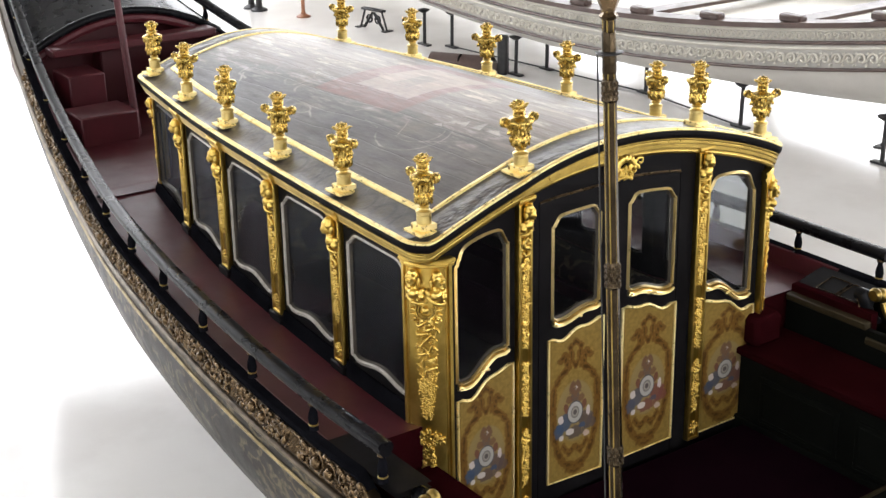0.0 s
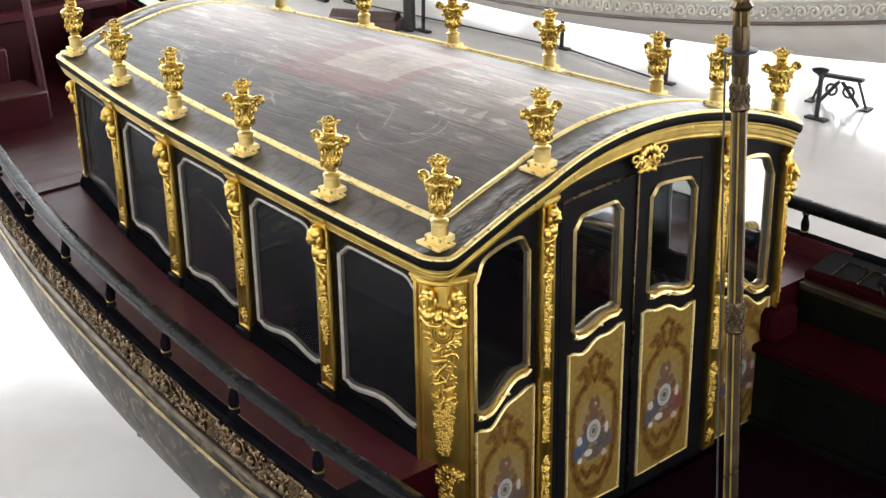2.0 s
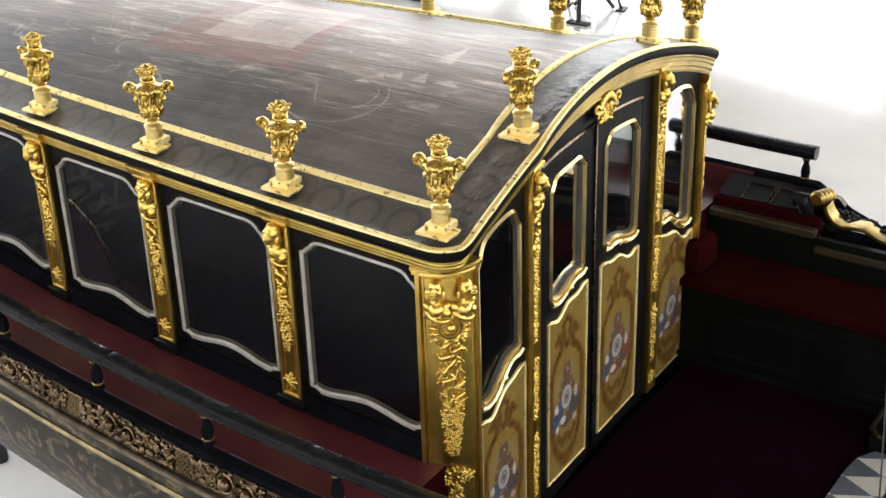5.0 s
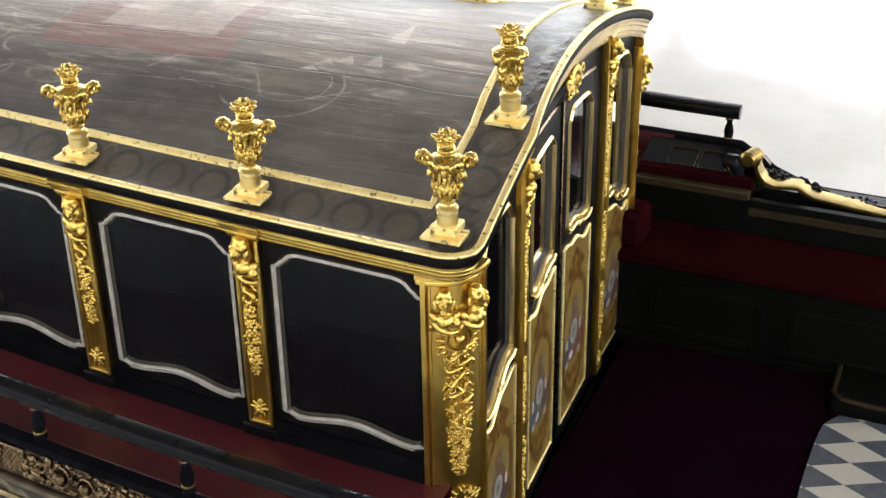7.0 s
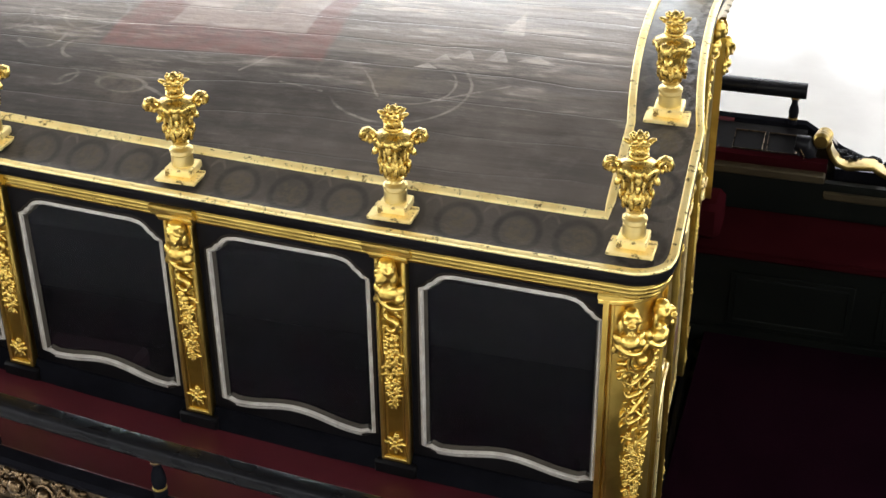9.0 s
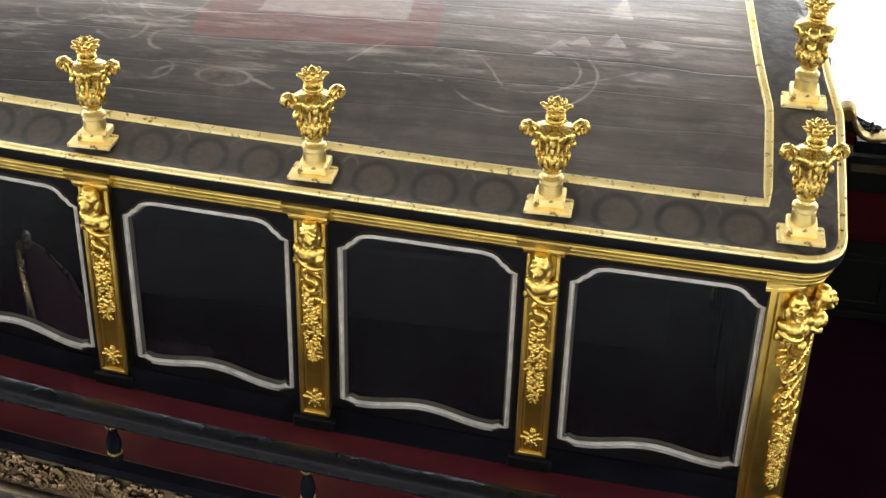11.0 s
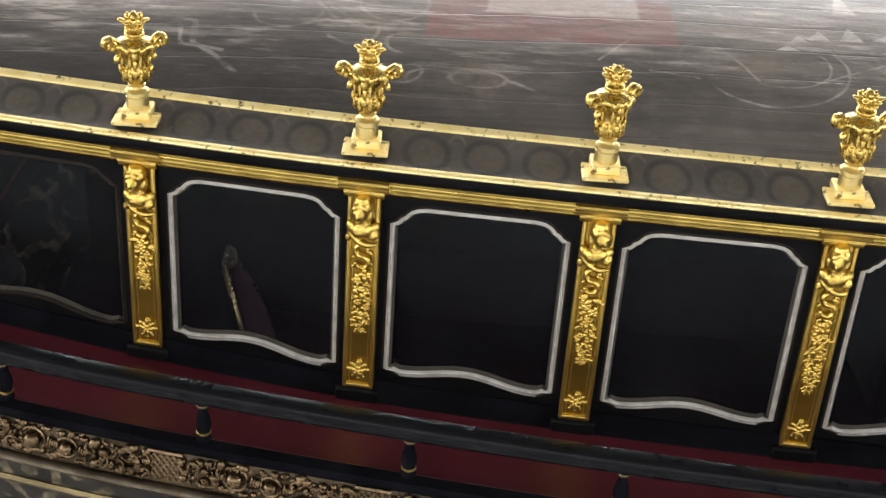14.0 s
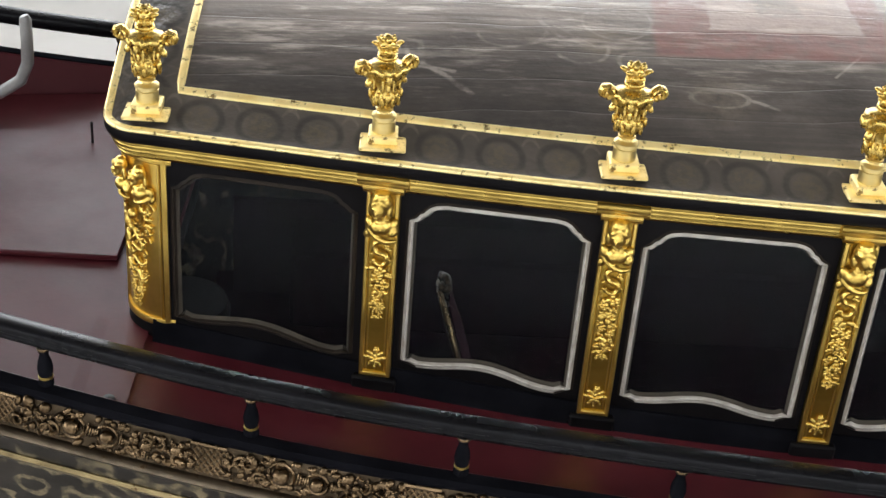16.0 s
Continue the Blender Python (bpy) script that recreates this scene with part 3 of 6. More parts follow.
        return self.push(verts, faces, m, [q for row in uv for q in row] if uv else None)

    def mesh(self, name, mat, smooth=40, thick=0.0):
        me = bpy.data.meshes.new(name)
        me.from_pydata(self.v, [], self.f)
        if self.uv:
            layer = me.uv_layers.new(name="UVMap")
            for loop in me.loops:
                layer.data[loop.index].uv = self.uv.get(loop.vertex_index, (0, 0))
        bm = bmesh.new()
        bm.from_mesh(me)
        bmesh.ops.recalc_face_normals(bm, faces=bm.faces)
        bm.to_mesh(me)
        bm.free()
        if smooth:
            me.shade_smooth()
            me.set_sharp_from_angle(angle=radians(smooth))
        me.materials.append(mat)
        return me


def ball():
    bm = bmesh.new()
    bmesh.ops.create_icosphere(bm, subdivisions=2, radius=1)
    v = [tuple(p.co) for p in bm.verts]
    f = [tuple(p.index for p in face.verts) for face in bm.faces]
    bm.free()
    return v, f


BALL_V, BALL_F = ball()


def thing(name, label, category, m=Matrix(), group="", kind=""):
    return_ob = new(name)
    return_ob.matrix_world = m
    return tagged(return_ob, label, category, group, kind)


def skew(p):
    """The cabin's door end stands a little out of square."""
    x, y, z = p
    k = min(max((x + 0.8) / 0.7, 0.0), 1.0)
    k = k * k * (3 - 2 * k)
    d = max(0.0, y + 0.63)
    back = 0.016 * (min(y, -0.63) + 1.2) + 0.104 * (1 - math.exp(-d / 0.5))
    aside = min(0.12 * d, 0.18) - 0.15 * max(0.0, d - 1.68)
    low = smoothstep(0.05, 0.2, roof_z(XE, y) - z)
    return x - back * k, y + aside * k, z - 0.065 * smoothstep(-0.7, -0.05, y) * low * k


def part(name, geo, mat, parent, label="", smooth=40):
    """One mesh object under a thing or part; geo is in the thing's own frame."""
    root = parent
    while root.parent:
        root = root.parent
    if isinstance(geo, Geo):
        if root.name == "barge_cabin":
            geo.v = [skew(p) for p in geo.v]
        me = geo.mesh(name, mat, smooth)
    else:
        me = geo
    ob = new(name, me)
    ob.parent = parent
    return tagged(ob, label)


def single(name, geo, mat, label, category, m=Matrix(), kind="", group="", smooth=40):
    ob = new(name, geo.mesh(name, mat, smooth))
    ob.matrix_world = m
    return tagged(ob, label, category, group, kind)


def lerp(a, b, t):
    return a + (b - a) * t


def smoothstep(a, b, x):
    t = min(1, max(0, (x - a) / (b - a)))
    return t * t * (3 - 2 * t)

# ---- the hall ----
from mathutils.geometry import tessellate_polygon

single("floor", Geo().box((-27, -13, FLOOR - 0.2), (20, 21, FLOOR)), FLOOR_MAT, "polished white stone hall floor", "floor", kind="structure")
# ceiling unseen; its grey is set to hold down the bounced light
single("ceiling", Geo().box((-27.6, -13.6, CEIL), (20.3, 21.6, CEIL + 0.3)), CEILING, "plain grey hall ceiling, unseen", "ceiling", kind="structure")


def window_wall(name, m, length, sill, head, step, pier=0.8):
    """A wall along local x, 0.4 m thick, with a row of tall openings."""
    g = Geo()
    g.box((0, -0.2, FLOOR), (length, 0.2, sill), m)
    g.box((0, -0.2, head), (length, 0.2, CEIL), m)
    x = 0.0
    while x < length:
        g.box((x, -0.2, sill), (min(x + pier, length), 0.2, head), m)
        x += step
    for z in (lerp(sill, head, 0.5),):
        g.box((0, -0.05, z - 0.06), (length, 0.05, z + 0.06), m)
    single(name, g, WHITE_WALL, "white plaster wall with tall window openings", "wall", kind="structure")


window_wall("wall_north", pose(-27, 21.0, 0), 47, 0.4, 9.0, 4.4)
# no windows seen on these three sides; openings added for the lamps
window_wall("wall_south", pose(-27, -13.0, 0), 47, 3.2, 7.6, 4.4)
window_wall("wall_west", pose(-27.0, -13, 0, 0, 0, 90), 34, 1.0, 12.8, 4.2)
window_wall("wall_east", pose(20.2, -13, 0, 0, 0, 90), 34, 1.6, 8.2, 4.2)


# ---- lines of the barge ----
# x runs along the keel (the doors face +x), y across, z up; z = 0 is the roof's edge.
XE, XB = 0.12, -4.13


def roof_w(x):
    u = max(0.0, -x)
    return 1.28 - 0.03 * u - 0.016 * u * u + 0.016 * math.exp(-(((u - 2.7) / 0.8) ** 2))


def roof_half(x, r=0.14):
    w = roof_w(min(max(x, XB + r), XE - r))
    d = max(x - (XE - r), (XB + r) - x, 0.0)
    return w - r + math.sqrt(max(r * r - d * d, 0.0)) if d > 0 else w


def roof_z(x, y):
    w = roof_w(x)
    return 0.291 * w / 1.28 * math.cos(math.pi / 2 * min(abs(y) / (w - 0.08), 1.0))


def sill_z(x):
    u = max(0.0, -x)
    return -0.972 + 0.0105 * u * u


def deck_z(x):
    return sill_z(max(x, -4.2)) - 0.05


def breadth(x):
    return 1.80 - 0.0343 * max(0.0, 0.1 - x) ** 1.8 - 0.012 * max(0.0, x - 0.6) ** 2 + 0.03 * max(0.0, -x - 4.0) ** 1.5


def rail_z(x):
    u = max(0.0, -x)
    return -0.69 + 0.02 * u + 0.043 * max(0.0, u - 3.0) ** 2


def gun_z(x):
    return rail_z(x) - 0.22 - 0.2 * smoothstep(0.44, 0.66, x)


# ---- hull ----
hull = thing("barge_hull", "black royal barge hull with gilded carving and red painted decks", "boat")
BOW, STERN = -8.9, 5.2


def stations(a, b, n):
    return [lerp(a, b, i / n) for i in range(n + 1)]


def inward(x, side):
    return -0.2 * smoothstep(-5.5, -0.5, x) if side > 0 else 0.0


def side_path(a, b, n, side, height, extra=0.0):
    rows = []
    for x in stations(a, b, n):
        e = 0.01
        t = Vector((2 * e, side * (breadth(x + e) - breadth(x - e)), 0)).normalized()
        o = Vector((-t.y, t.x, 0)) * side
        p = Vector((x, side * max(breadth(x) - inward(x, side), 0.02), height(x))) + o * extra
        rows.append((p, o, Vector((0, 0, 1))))
    return rows


def both(fn):
    for side in (-1, 1):
        fn(side)


def hull_side(side):
    g = Geo()
    rows = []
    for x in stations(BOW, STERN, 70):
        b = max(breadth(x) - inward(x, side), 0.03)
        z = gun_z(x)
        row = [(b + 0.04, -0.30), (b + 0.035, -0.45), (b * 0.995, -0.62), (b * 0.945, -0.8), (b * 0.83, -0.98), (b * 0.58, -1.2), (b * 0.24, -1.36), (0.0, -1.42)]
        rows.append([(x, side * a, z + c) for a, c in row])
    g.grid(rows)
    part("hull_shell", g, HULL, hull, "black hull planking painted with gold foliage")
    g = Geo()
    g.swept(side_path(BOW, STERN, 70, side, gun_z), [(-0.034, -0.03), (-0.034, -0.004), (-0.03, 0.0), (0.022, 0.0), (0.034, -0.012), (0.03, -0.03)])
    part("gunwale", g, GUNWALE, hull, "black varnished gunwale cap")
    g = Geo()
    g.swept(side_path(BOW, STERN, 90, side, gun_z), [(-0.02, -0.03), (0.028, -0.032), (0.036, -0.05), (0.048, -0.13), (0.055, -0.155), (-0.02, -0.155)])
    part("frieze_board", g, GROUND, hull, "tarnished bronze ground of the carved frieze")
    g = Geo()
    g.swept(side_path(BOW, STERN, 90, side, gun_z), [(0.0, -0.15), (0.06, -0.15), (0.078, -0.158), (0.084, -0.17), (0.076, -0.182), (0.058, -0.188), (0.0, -0.188)])
    part("upper_bead", g, BRONZE_LINE, hull, "worn bronze rubbing bead")
    g = Geo()
    g.swept(side_path(BOW, STERN, 90, side, gun_z), [(0.0, -0.186), (0.052, -0.188), (0.044, -0.27), (0.0, -0.27)])
    part("painted_strake", g, HULL, hull)
    g = Geo()
    g.swept(side_path(BOW, STERN, 90, side, gun_z), [(0.0, -0.266), (0.05, -0.268), (0.06, -0.28), (0.052, -0.294), (0.0, -0.298)])
    part("lower_bead", g, BEAD, hull, "thin gilded bead")
    # rail
    g = Geo()
    prof = [(-0.038, -0.05), (-0.042, -0.028), (-0.036, -0.012), (-0.026, -0.006), (0.018, 0.0), (0.032, -0.003), (0.040, -0.012), (0.041, -0.028), (0.034, -0.034), (0.036, -0.046), (0.028, -0.062), (0.014, -0.074), (-0.014, -0.074)]
    g.swept(side_path(BOW, 0.555 if side < 0 else 0.35, 90, side, rail_z, -0.03), prof)
    part("handrail", g, RAIL, hull, "rounded black handrail, rubbed along the top")
    for k in range(12):
        x = (0.52 if side < 0 else 0.295) if k == 0 else 0.575 - 0.69 * k - (0.23 if side > 0 else 0.0)
        y = side * (breadth(x) - 0.03 - inward(x, side))
        g = Geo()
        h = rail_z(x) - 0.07 - gun_z(min(x, 0.4))
        z0 = gun_z(min(x, 0.4))
        g.turned([(0.026, 0), (0.026, 0.012), (0.02, 0.02), (0.024, 0.045), (0.0265, 0.062), (0.023, 0.088), (0.0155, 0.112), (0.0145, 0.124), (0.021, 0.133), (0.022, h)], 14, pose(x, y, z0))
        b = part("baluster", g, GUNWALE, hull)
        r = Geo().turned([(0.02, 0.024), (0.0255, 0.027), (0.0255, 0.032), (0.022, 0.035)], 14, pose(x, y, z0))
        part("ring", r, GOLD_DULL, b, "worn gilded ring")
        r = Geo().turned([(0.0215, h - 0.014), (0.0235, h - 0.011), (0.0235, h - 0.006), (0.0215, h - 0.003)], 14, pose(x, y, z0))
        part("neck_ring", r, GOLD_OLD, b, "thin gilded ring")
    # inside of the bulwark, red
    g = Geo()
    rows = []
    for x in stations(BOW + 0.3, -0.002, 50):
        b = max(breadth(x) - inward(x, side) - 0.034, 0.02)
        rows.append([(x, side * b, gun_z(x) - 0.004), (x, side * (b - 0.012), gun_z(x) - 0.01), (x, side * (b - 0.03), deck_z(x) - 0.01)])
    g.grid(rows)
    part("bulwark_lining", g, RED, hull, "dark red inner bulwark")


both(hull_side)

# side decks, red, raised above the cockpit
for side in (-1, 1):
    g = Geo()
    rows = []
    end = 0.0 if side < 0 else -0.13
    for x in stations(-4.2, end, 40):
        rows.append([(x, side * (roof_w(x) - 0.12), deck_z(x)), (x, side * lerp(roof_w(x), breadth(x), 0.5), deck_z(x)), (x, side * (breadth(x) - inward(x, side) - 0.06), deck_z(x))])
    g.grid(rows)
    z = deck_z(0)
    face = Geo().box((end - 0.03, min(side * 1.16, side * 1.72), -1.8), (end, max(side * 1.16, side * 1.72), z - 0.003))
    part("side_deck", g, RED, hull, "dark red painted side deck")
    part("deck_end_panel", face, SHADED_RED, hull, "dark red board closing the deck towards the cockpit")
g = Geo()
rows = []
for x in stations(BOW + 0.4, -4.0, 24):
    b = breadth(x) - 0.07
    rows.append([(x, lerp(-b, b, j / 8), deck_z(-4.2) - 0.004) for j in range(9)])
g.grid(rows)
part("fore_deck", g, RED, hull, "dark red painted foredeck")
for lo, hi in (((-5.75, -0.88, -0.95), (-5.33, -0.39, -0.6)), ((-6.35, -0.72, -0.95), (-5.95, -0.4, -0.4)), ((-5.75, 0.39, -0.95), (-5.33, 0.88, -0.6)), ((-6.35, 0.4, -0.95), (-5.95, 0.72, -0.4))):
    part("step_box", Geo().box(lo, hi, b=0.012), RED, hull)
part("thwart", Geo().box((-6.35, -0.76, -0.27), (-6.15, 0.76, -0.2), b=0.012), RED, hull)
g = Geo()
rows = []
for x in (-6.8, -6.76):
    rows.append([(x, lerp(-0.72, 0.72, j / 16), -0.2 + 0.26 * math.cos(math.pi / 2 * (j / 8 - 1))) for j in range(17)])
    rows.append([(x, lerp(-0.72, 0.72, j / 16), -0.95) for j in range(17)])
g.grid(rows)
part("bulkhead", g, RED, hull, "dark red arched bulkhead")
g = Geo()
rows = []
for x in stations(BOW + 0.1, -6.42, 16):
    b = max(breadth(x), 0.02)
    rows.append([(x, b * (j / 6 - 1), gun_z(x) + 0.32 * (1 - (j / 6 - 1) ** 2) * min(1, b)) for j in range(13)])
g.grid(rows)
part("bow_cover", g, RAIL, hull, "black cambered bow deck")
x, b = -6.42, max(breadth(-6.42), 0.02)
arch_pts = [(x, b * (j / 12 - 1), gun_z(x) + 0.32 * (1 - (j / 12 - 1) ** 2) * min(1, b) - 0.01) for j in range(25)]
part("bow_arch_rim", Geo().tube(arch_pts, 0.035, 10), RAIL, hull, "black arched rim of the bow deck")
part("bow_arch_board", Geo().tube([(p[0] + 0.005, p[1] * 0.97, p[2] - 0.07) for p in arch_pts], 0.04, 8), RED, hull)
part("hatch_board", Geo().box((-5.0, -0.36, deck_z(-4.2) - 0.002), (-4.2, 0.7, deck_z(-4.2) + 0.022), b=0.006), RED, hull)
part("centre_block", Geo().box((-6.75, -0.2, -0.9), (-6.55, 0.06, -0.33), b=0.02), RED, hull)

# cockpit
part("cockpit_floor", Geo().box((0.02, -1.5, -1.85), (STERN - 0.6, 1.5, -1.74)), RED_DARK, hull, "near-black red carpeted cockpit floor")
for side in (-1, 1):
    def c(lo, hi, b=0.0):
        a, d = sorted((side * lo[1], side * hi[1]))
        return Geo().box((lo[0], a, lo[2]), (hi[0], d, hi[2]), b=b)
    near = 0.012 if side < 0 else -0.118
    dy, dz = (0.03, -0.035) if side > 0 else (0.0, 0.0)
    part("bench_seat", c((near, 1.14, -1.29), (STERN - 1.2, 1.6, -1.245), 0.015), SHADED_RED, hull, "dark red cushioned bench top")
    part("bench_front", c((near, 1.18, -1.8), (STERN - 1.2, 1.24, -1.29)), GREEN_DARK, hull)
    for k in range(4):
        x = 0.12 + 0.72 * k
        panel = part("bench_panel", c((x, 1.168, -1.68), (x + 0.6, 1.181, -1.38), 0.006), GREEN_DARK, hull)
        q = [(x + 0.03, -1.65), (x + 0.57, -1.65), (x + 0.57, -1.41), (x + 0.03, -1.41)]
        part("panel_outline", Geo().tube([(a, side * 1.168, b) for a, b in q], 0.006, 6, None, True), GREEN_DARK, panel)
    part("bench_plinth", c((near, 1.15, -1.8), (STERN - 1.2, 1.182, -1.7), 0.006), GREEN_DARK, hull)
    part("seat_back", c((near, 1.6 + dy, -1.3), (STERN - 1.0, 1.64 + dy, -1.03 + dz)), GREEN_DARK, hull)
    for a, d, z in ((near, 0.5, -1.0 + dz), (0.5, STERN - 1.0, -1.085 + dz)):
        part("gilded_ledge", c((a, 1.585 + dy, z - 0.035), (d, 1.66 + dy, z + 0.012), 0.008), OLIVE, hull, "dull gold painted ledge")
    part("red_band", c((near, 1.635 + dy, -1.1 + dz), (0.5, 1.69 + dy, -0.94 + dz)), SHADED_RED, hull)
    part("red_band", c((0.502, 1.635 + dy, -1.15 + dz), (STERN - 1.0, 1.69 + dy, -1.06 + dz)), SHADED_RED, hull)
    # sloping inwale panel up to the gunwale
    y0, y1 = (1.66 + dy, 1.94) if side > 0 else (1.58, 1.772)
    def slope(k):
        return side * lerp(y0, y1, k), lerp(-0.965 + dz * 0.5, -0.925, k) if side > 0 else -0.915
    g = Geo()
    g.grid([[(x, *slope(k / 4)) for k in range(5)] for x in stations(near, 0.38 + (0.26 if side < 0 else 0.0), 4)])
    g.grid([[(x, slope(k / 4)[0], slope(k / 4)[1] - 0.03) for k in range(5)] for x in stations(near, 0.38 + (0.26 if side < 0 else 0.0), 4)])
    board = part("inwale_board", g, BLACK, hull)
    for x in (0.02, 0.19) if side > 0 else ():
        q = [(x, 0.15), (x + 0.15, 0.15), (x + 0.15, 0.75), (x, 0.75)]
        part("inwale_moulding", Geo().tube([(a, slope(b)[0], slope(b)[1] + 0.002) for a, b in q], 0.004, 6, None, True), GOLD_OLD, board, "thin dull gold outline")
    if side > 0:
        part("arm_block", c((-0.116, 1.2, -1.245), (0.04, 1.43, -1.05), 0.03), SHADED_RED, hull, "dark red arm block")
    ox, oy, oz = (0.28, -0.1, -0.055) if side < 0 else (0.0, 0.0, 0.0)
    # swan-neck where the bulwark steps down
    g = Geo()
    pts = [(0.33, -0.9), (0.38, -0.905), (0.4, -0.94), (0.405, -0.975), (0.44, -1.02), (0.5, -1.03)]
    g.tube([(a + ox, side * (1.74 + oy), b - 0.01 + oz) for a, b in pts], [0.04, 0.05, 0.046, 0.036, 0.03, 0.02], 12)
    part("swan_neck", g, RAIL, hull)
    neck = Geo().tube([(a - 0.02 + ox, side * (1.695 + oy), b - 0.02 + oz) for a, b in pts[1:]], 0.0035, 6)
    part("neck_line", neck, GOLD_OLD, hull, "thin dull gold line")
    g = Geo()
    for j in range(4):
        g.turned([(0.012, -0.022), (0.032, -0.022), (0.042, -0.012), (0.045, 0.0), (0.042, 0.012), (0.032, 0.022), (0.012, 0.022)], 20, pose(0.455 + ox + 0.004 * j, side * (1.74 + oy + 0.046 * j), -0.885 - 0.011 * j + oz, 90))
    part("volute", g, GOLD_DULL, hull, "gilded ribbed scroll")
    g = Geo()
    pts = [(0.455, -0.9), (0.475, -0.945), (0.51, -0.985), (0.56, -1.0), (0.62, -0.99), (0.685, -0.985), (0.725, -1.01), (0.775, -1.032), (0.87, -1.04), (1.1, -1.06), (1.5, -1.09)]
    rows = []
    for i, (a, b) in enumerate(pts):
        p, q = pts[max(i - 1, 0)], pts[min(i + 1, len(pts) - 1)]
        d = Vector((q[0] - p[0], 0, q[1] - p[1])).normalized()
        rows.append((Vector((a + 0.04 + ox, side * (1.8 + oy), b - 0.03 + oz)), Vector((0, side, 0)), Vector((-d.z, 0, d.x))))
    w = 0.05
    g.swept(rows, [(-w, -0.012), (-w - 0.004, 0.0), (-w, 0.012), (-0.01, 0.016), (w, 0.012), (w, -0.012)])
    part("scroll_ribbon", g, GOLD_DULL, hull, "dull gilded ribbon moulding")
    if side < 0:
        continue
    g = Geo()
    rnd = random.Random(3)
    for j in range(150):
        x = rnd.uniform(0.5, 1.6)
        top = lerp(-0.915, -0.94, smoothstep(0.5, 0.7, x)) - 0.05 * smoothstep(0.7, 0.86, x) - 0.05 * smoothstep(0.9, 1.6, x)
        g.blob((x + 0.04, side * (1.86 + rnd.uniform(-0.03, 0.03)), top - 0.082 + rnd.uniform(-0.012, 0.008)), (rnd.uniform(0.008, 0.018), 0.014, rnd.uniform(0.008, 0.016)))
    g.box((0.54, 1.82, -1.14), (1.6, 1.92, -1.07))
    tagged(part("carved_crest", g, RAIL, hull, "dark carved foliage crest"), kind="stuff")
g = Geo()
rows = []
for i in range(13):
    y, x = lerp(-0.35, 0.82, i / 12), 1.108 + 0.3 * ((i / 12 - 0.62) / 0.62) ** 4 + (0.03 if i == 12 else 0.0)
    rows.append([(x, y, -1.742), (x, y, -1.728), (2.6, y, -1.728)])
g.grid(rows)
part("low_step", Geo().box((1.13, 0.84, -1.76), (2.6, 1.15, -1.665), b=0.012), GREEN_DARK, hull, "blackish green low step under the bench")
part("step_nosing", Geo().tube([(2.6, 0.845, -1.66), (1.3, 0.845, -1.66), (1.18, 0.85, -1.655), (1.13, 0.9, -1.655), (1.125, 1.14, -1.655)], 0.013, 8), OLIVE, hull, "dull brown rounded nosing")
part("floorcloth", g, CHECKER, hull, "blue and white checkered floor panel")


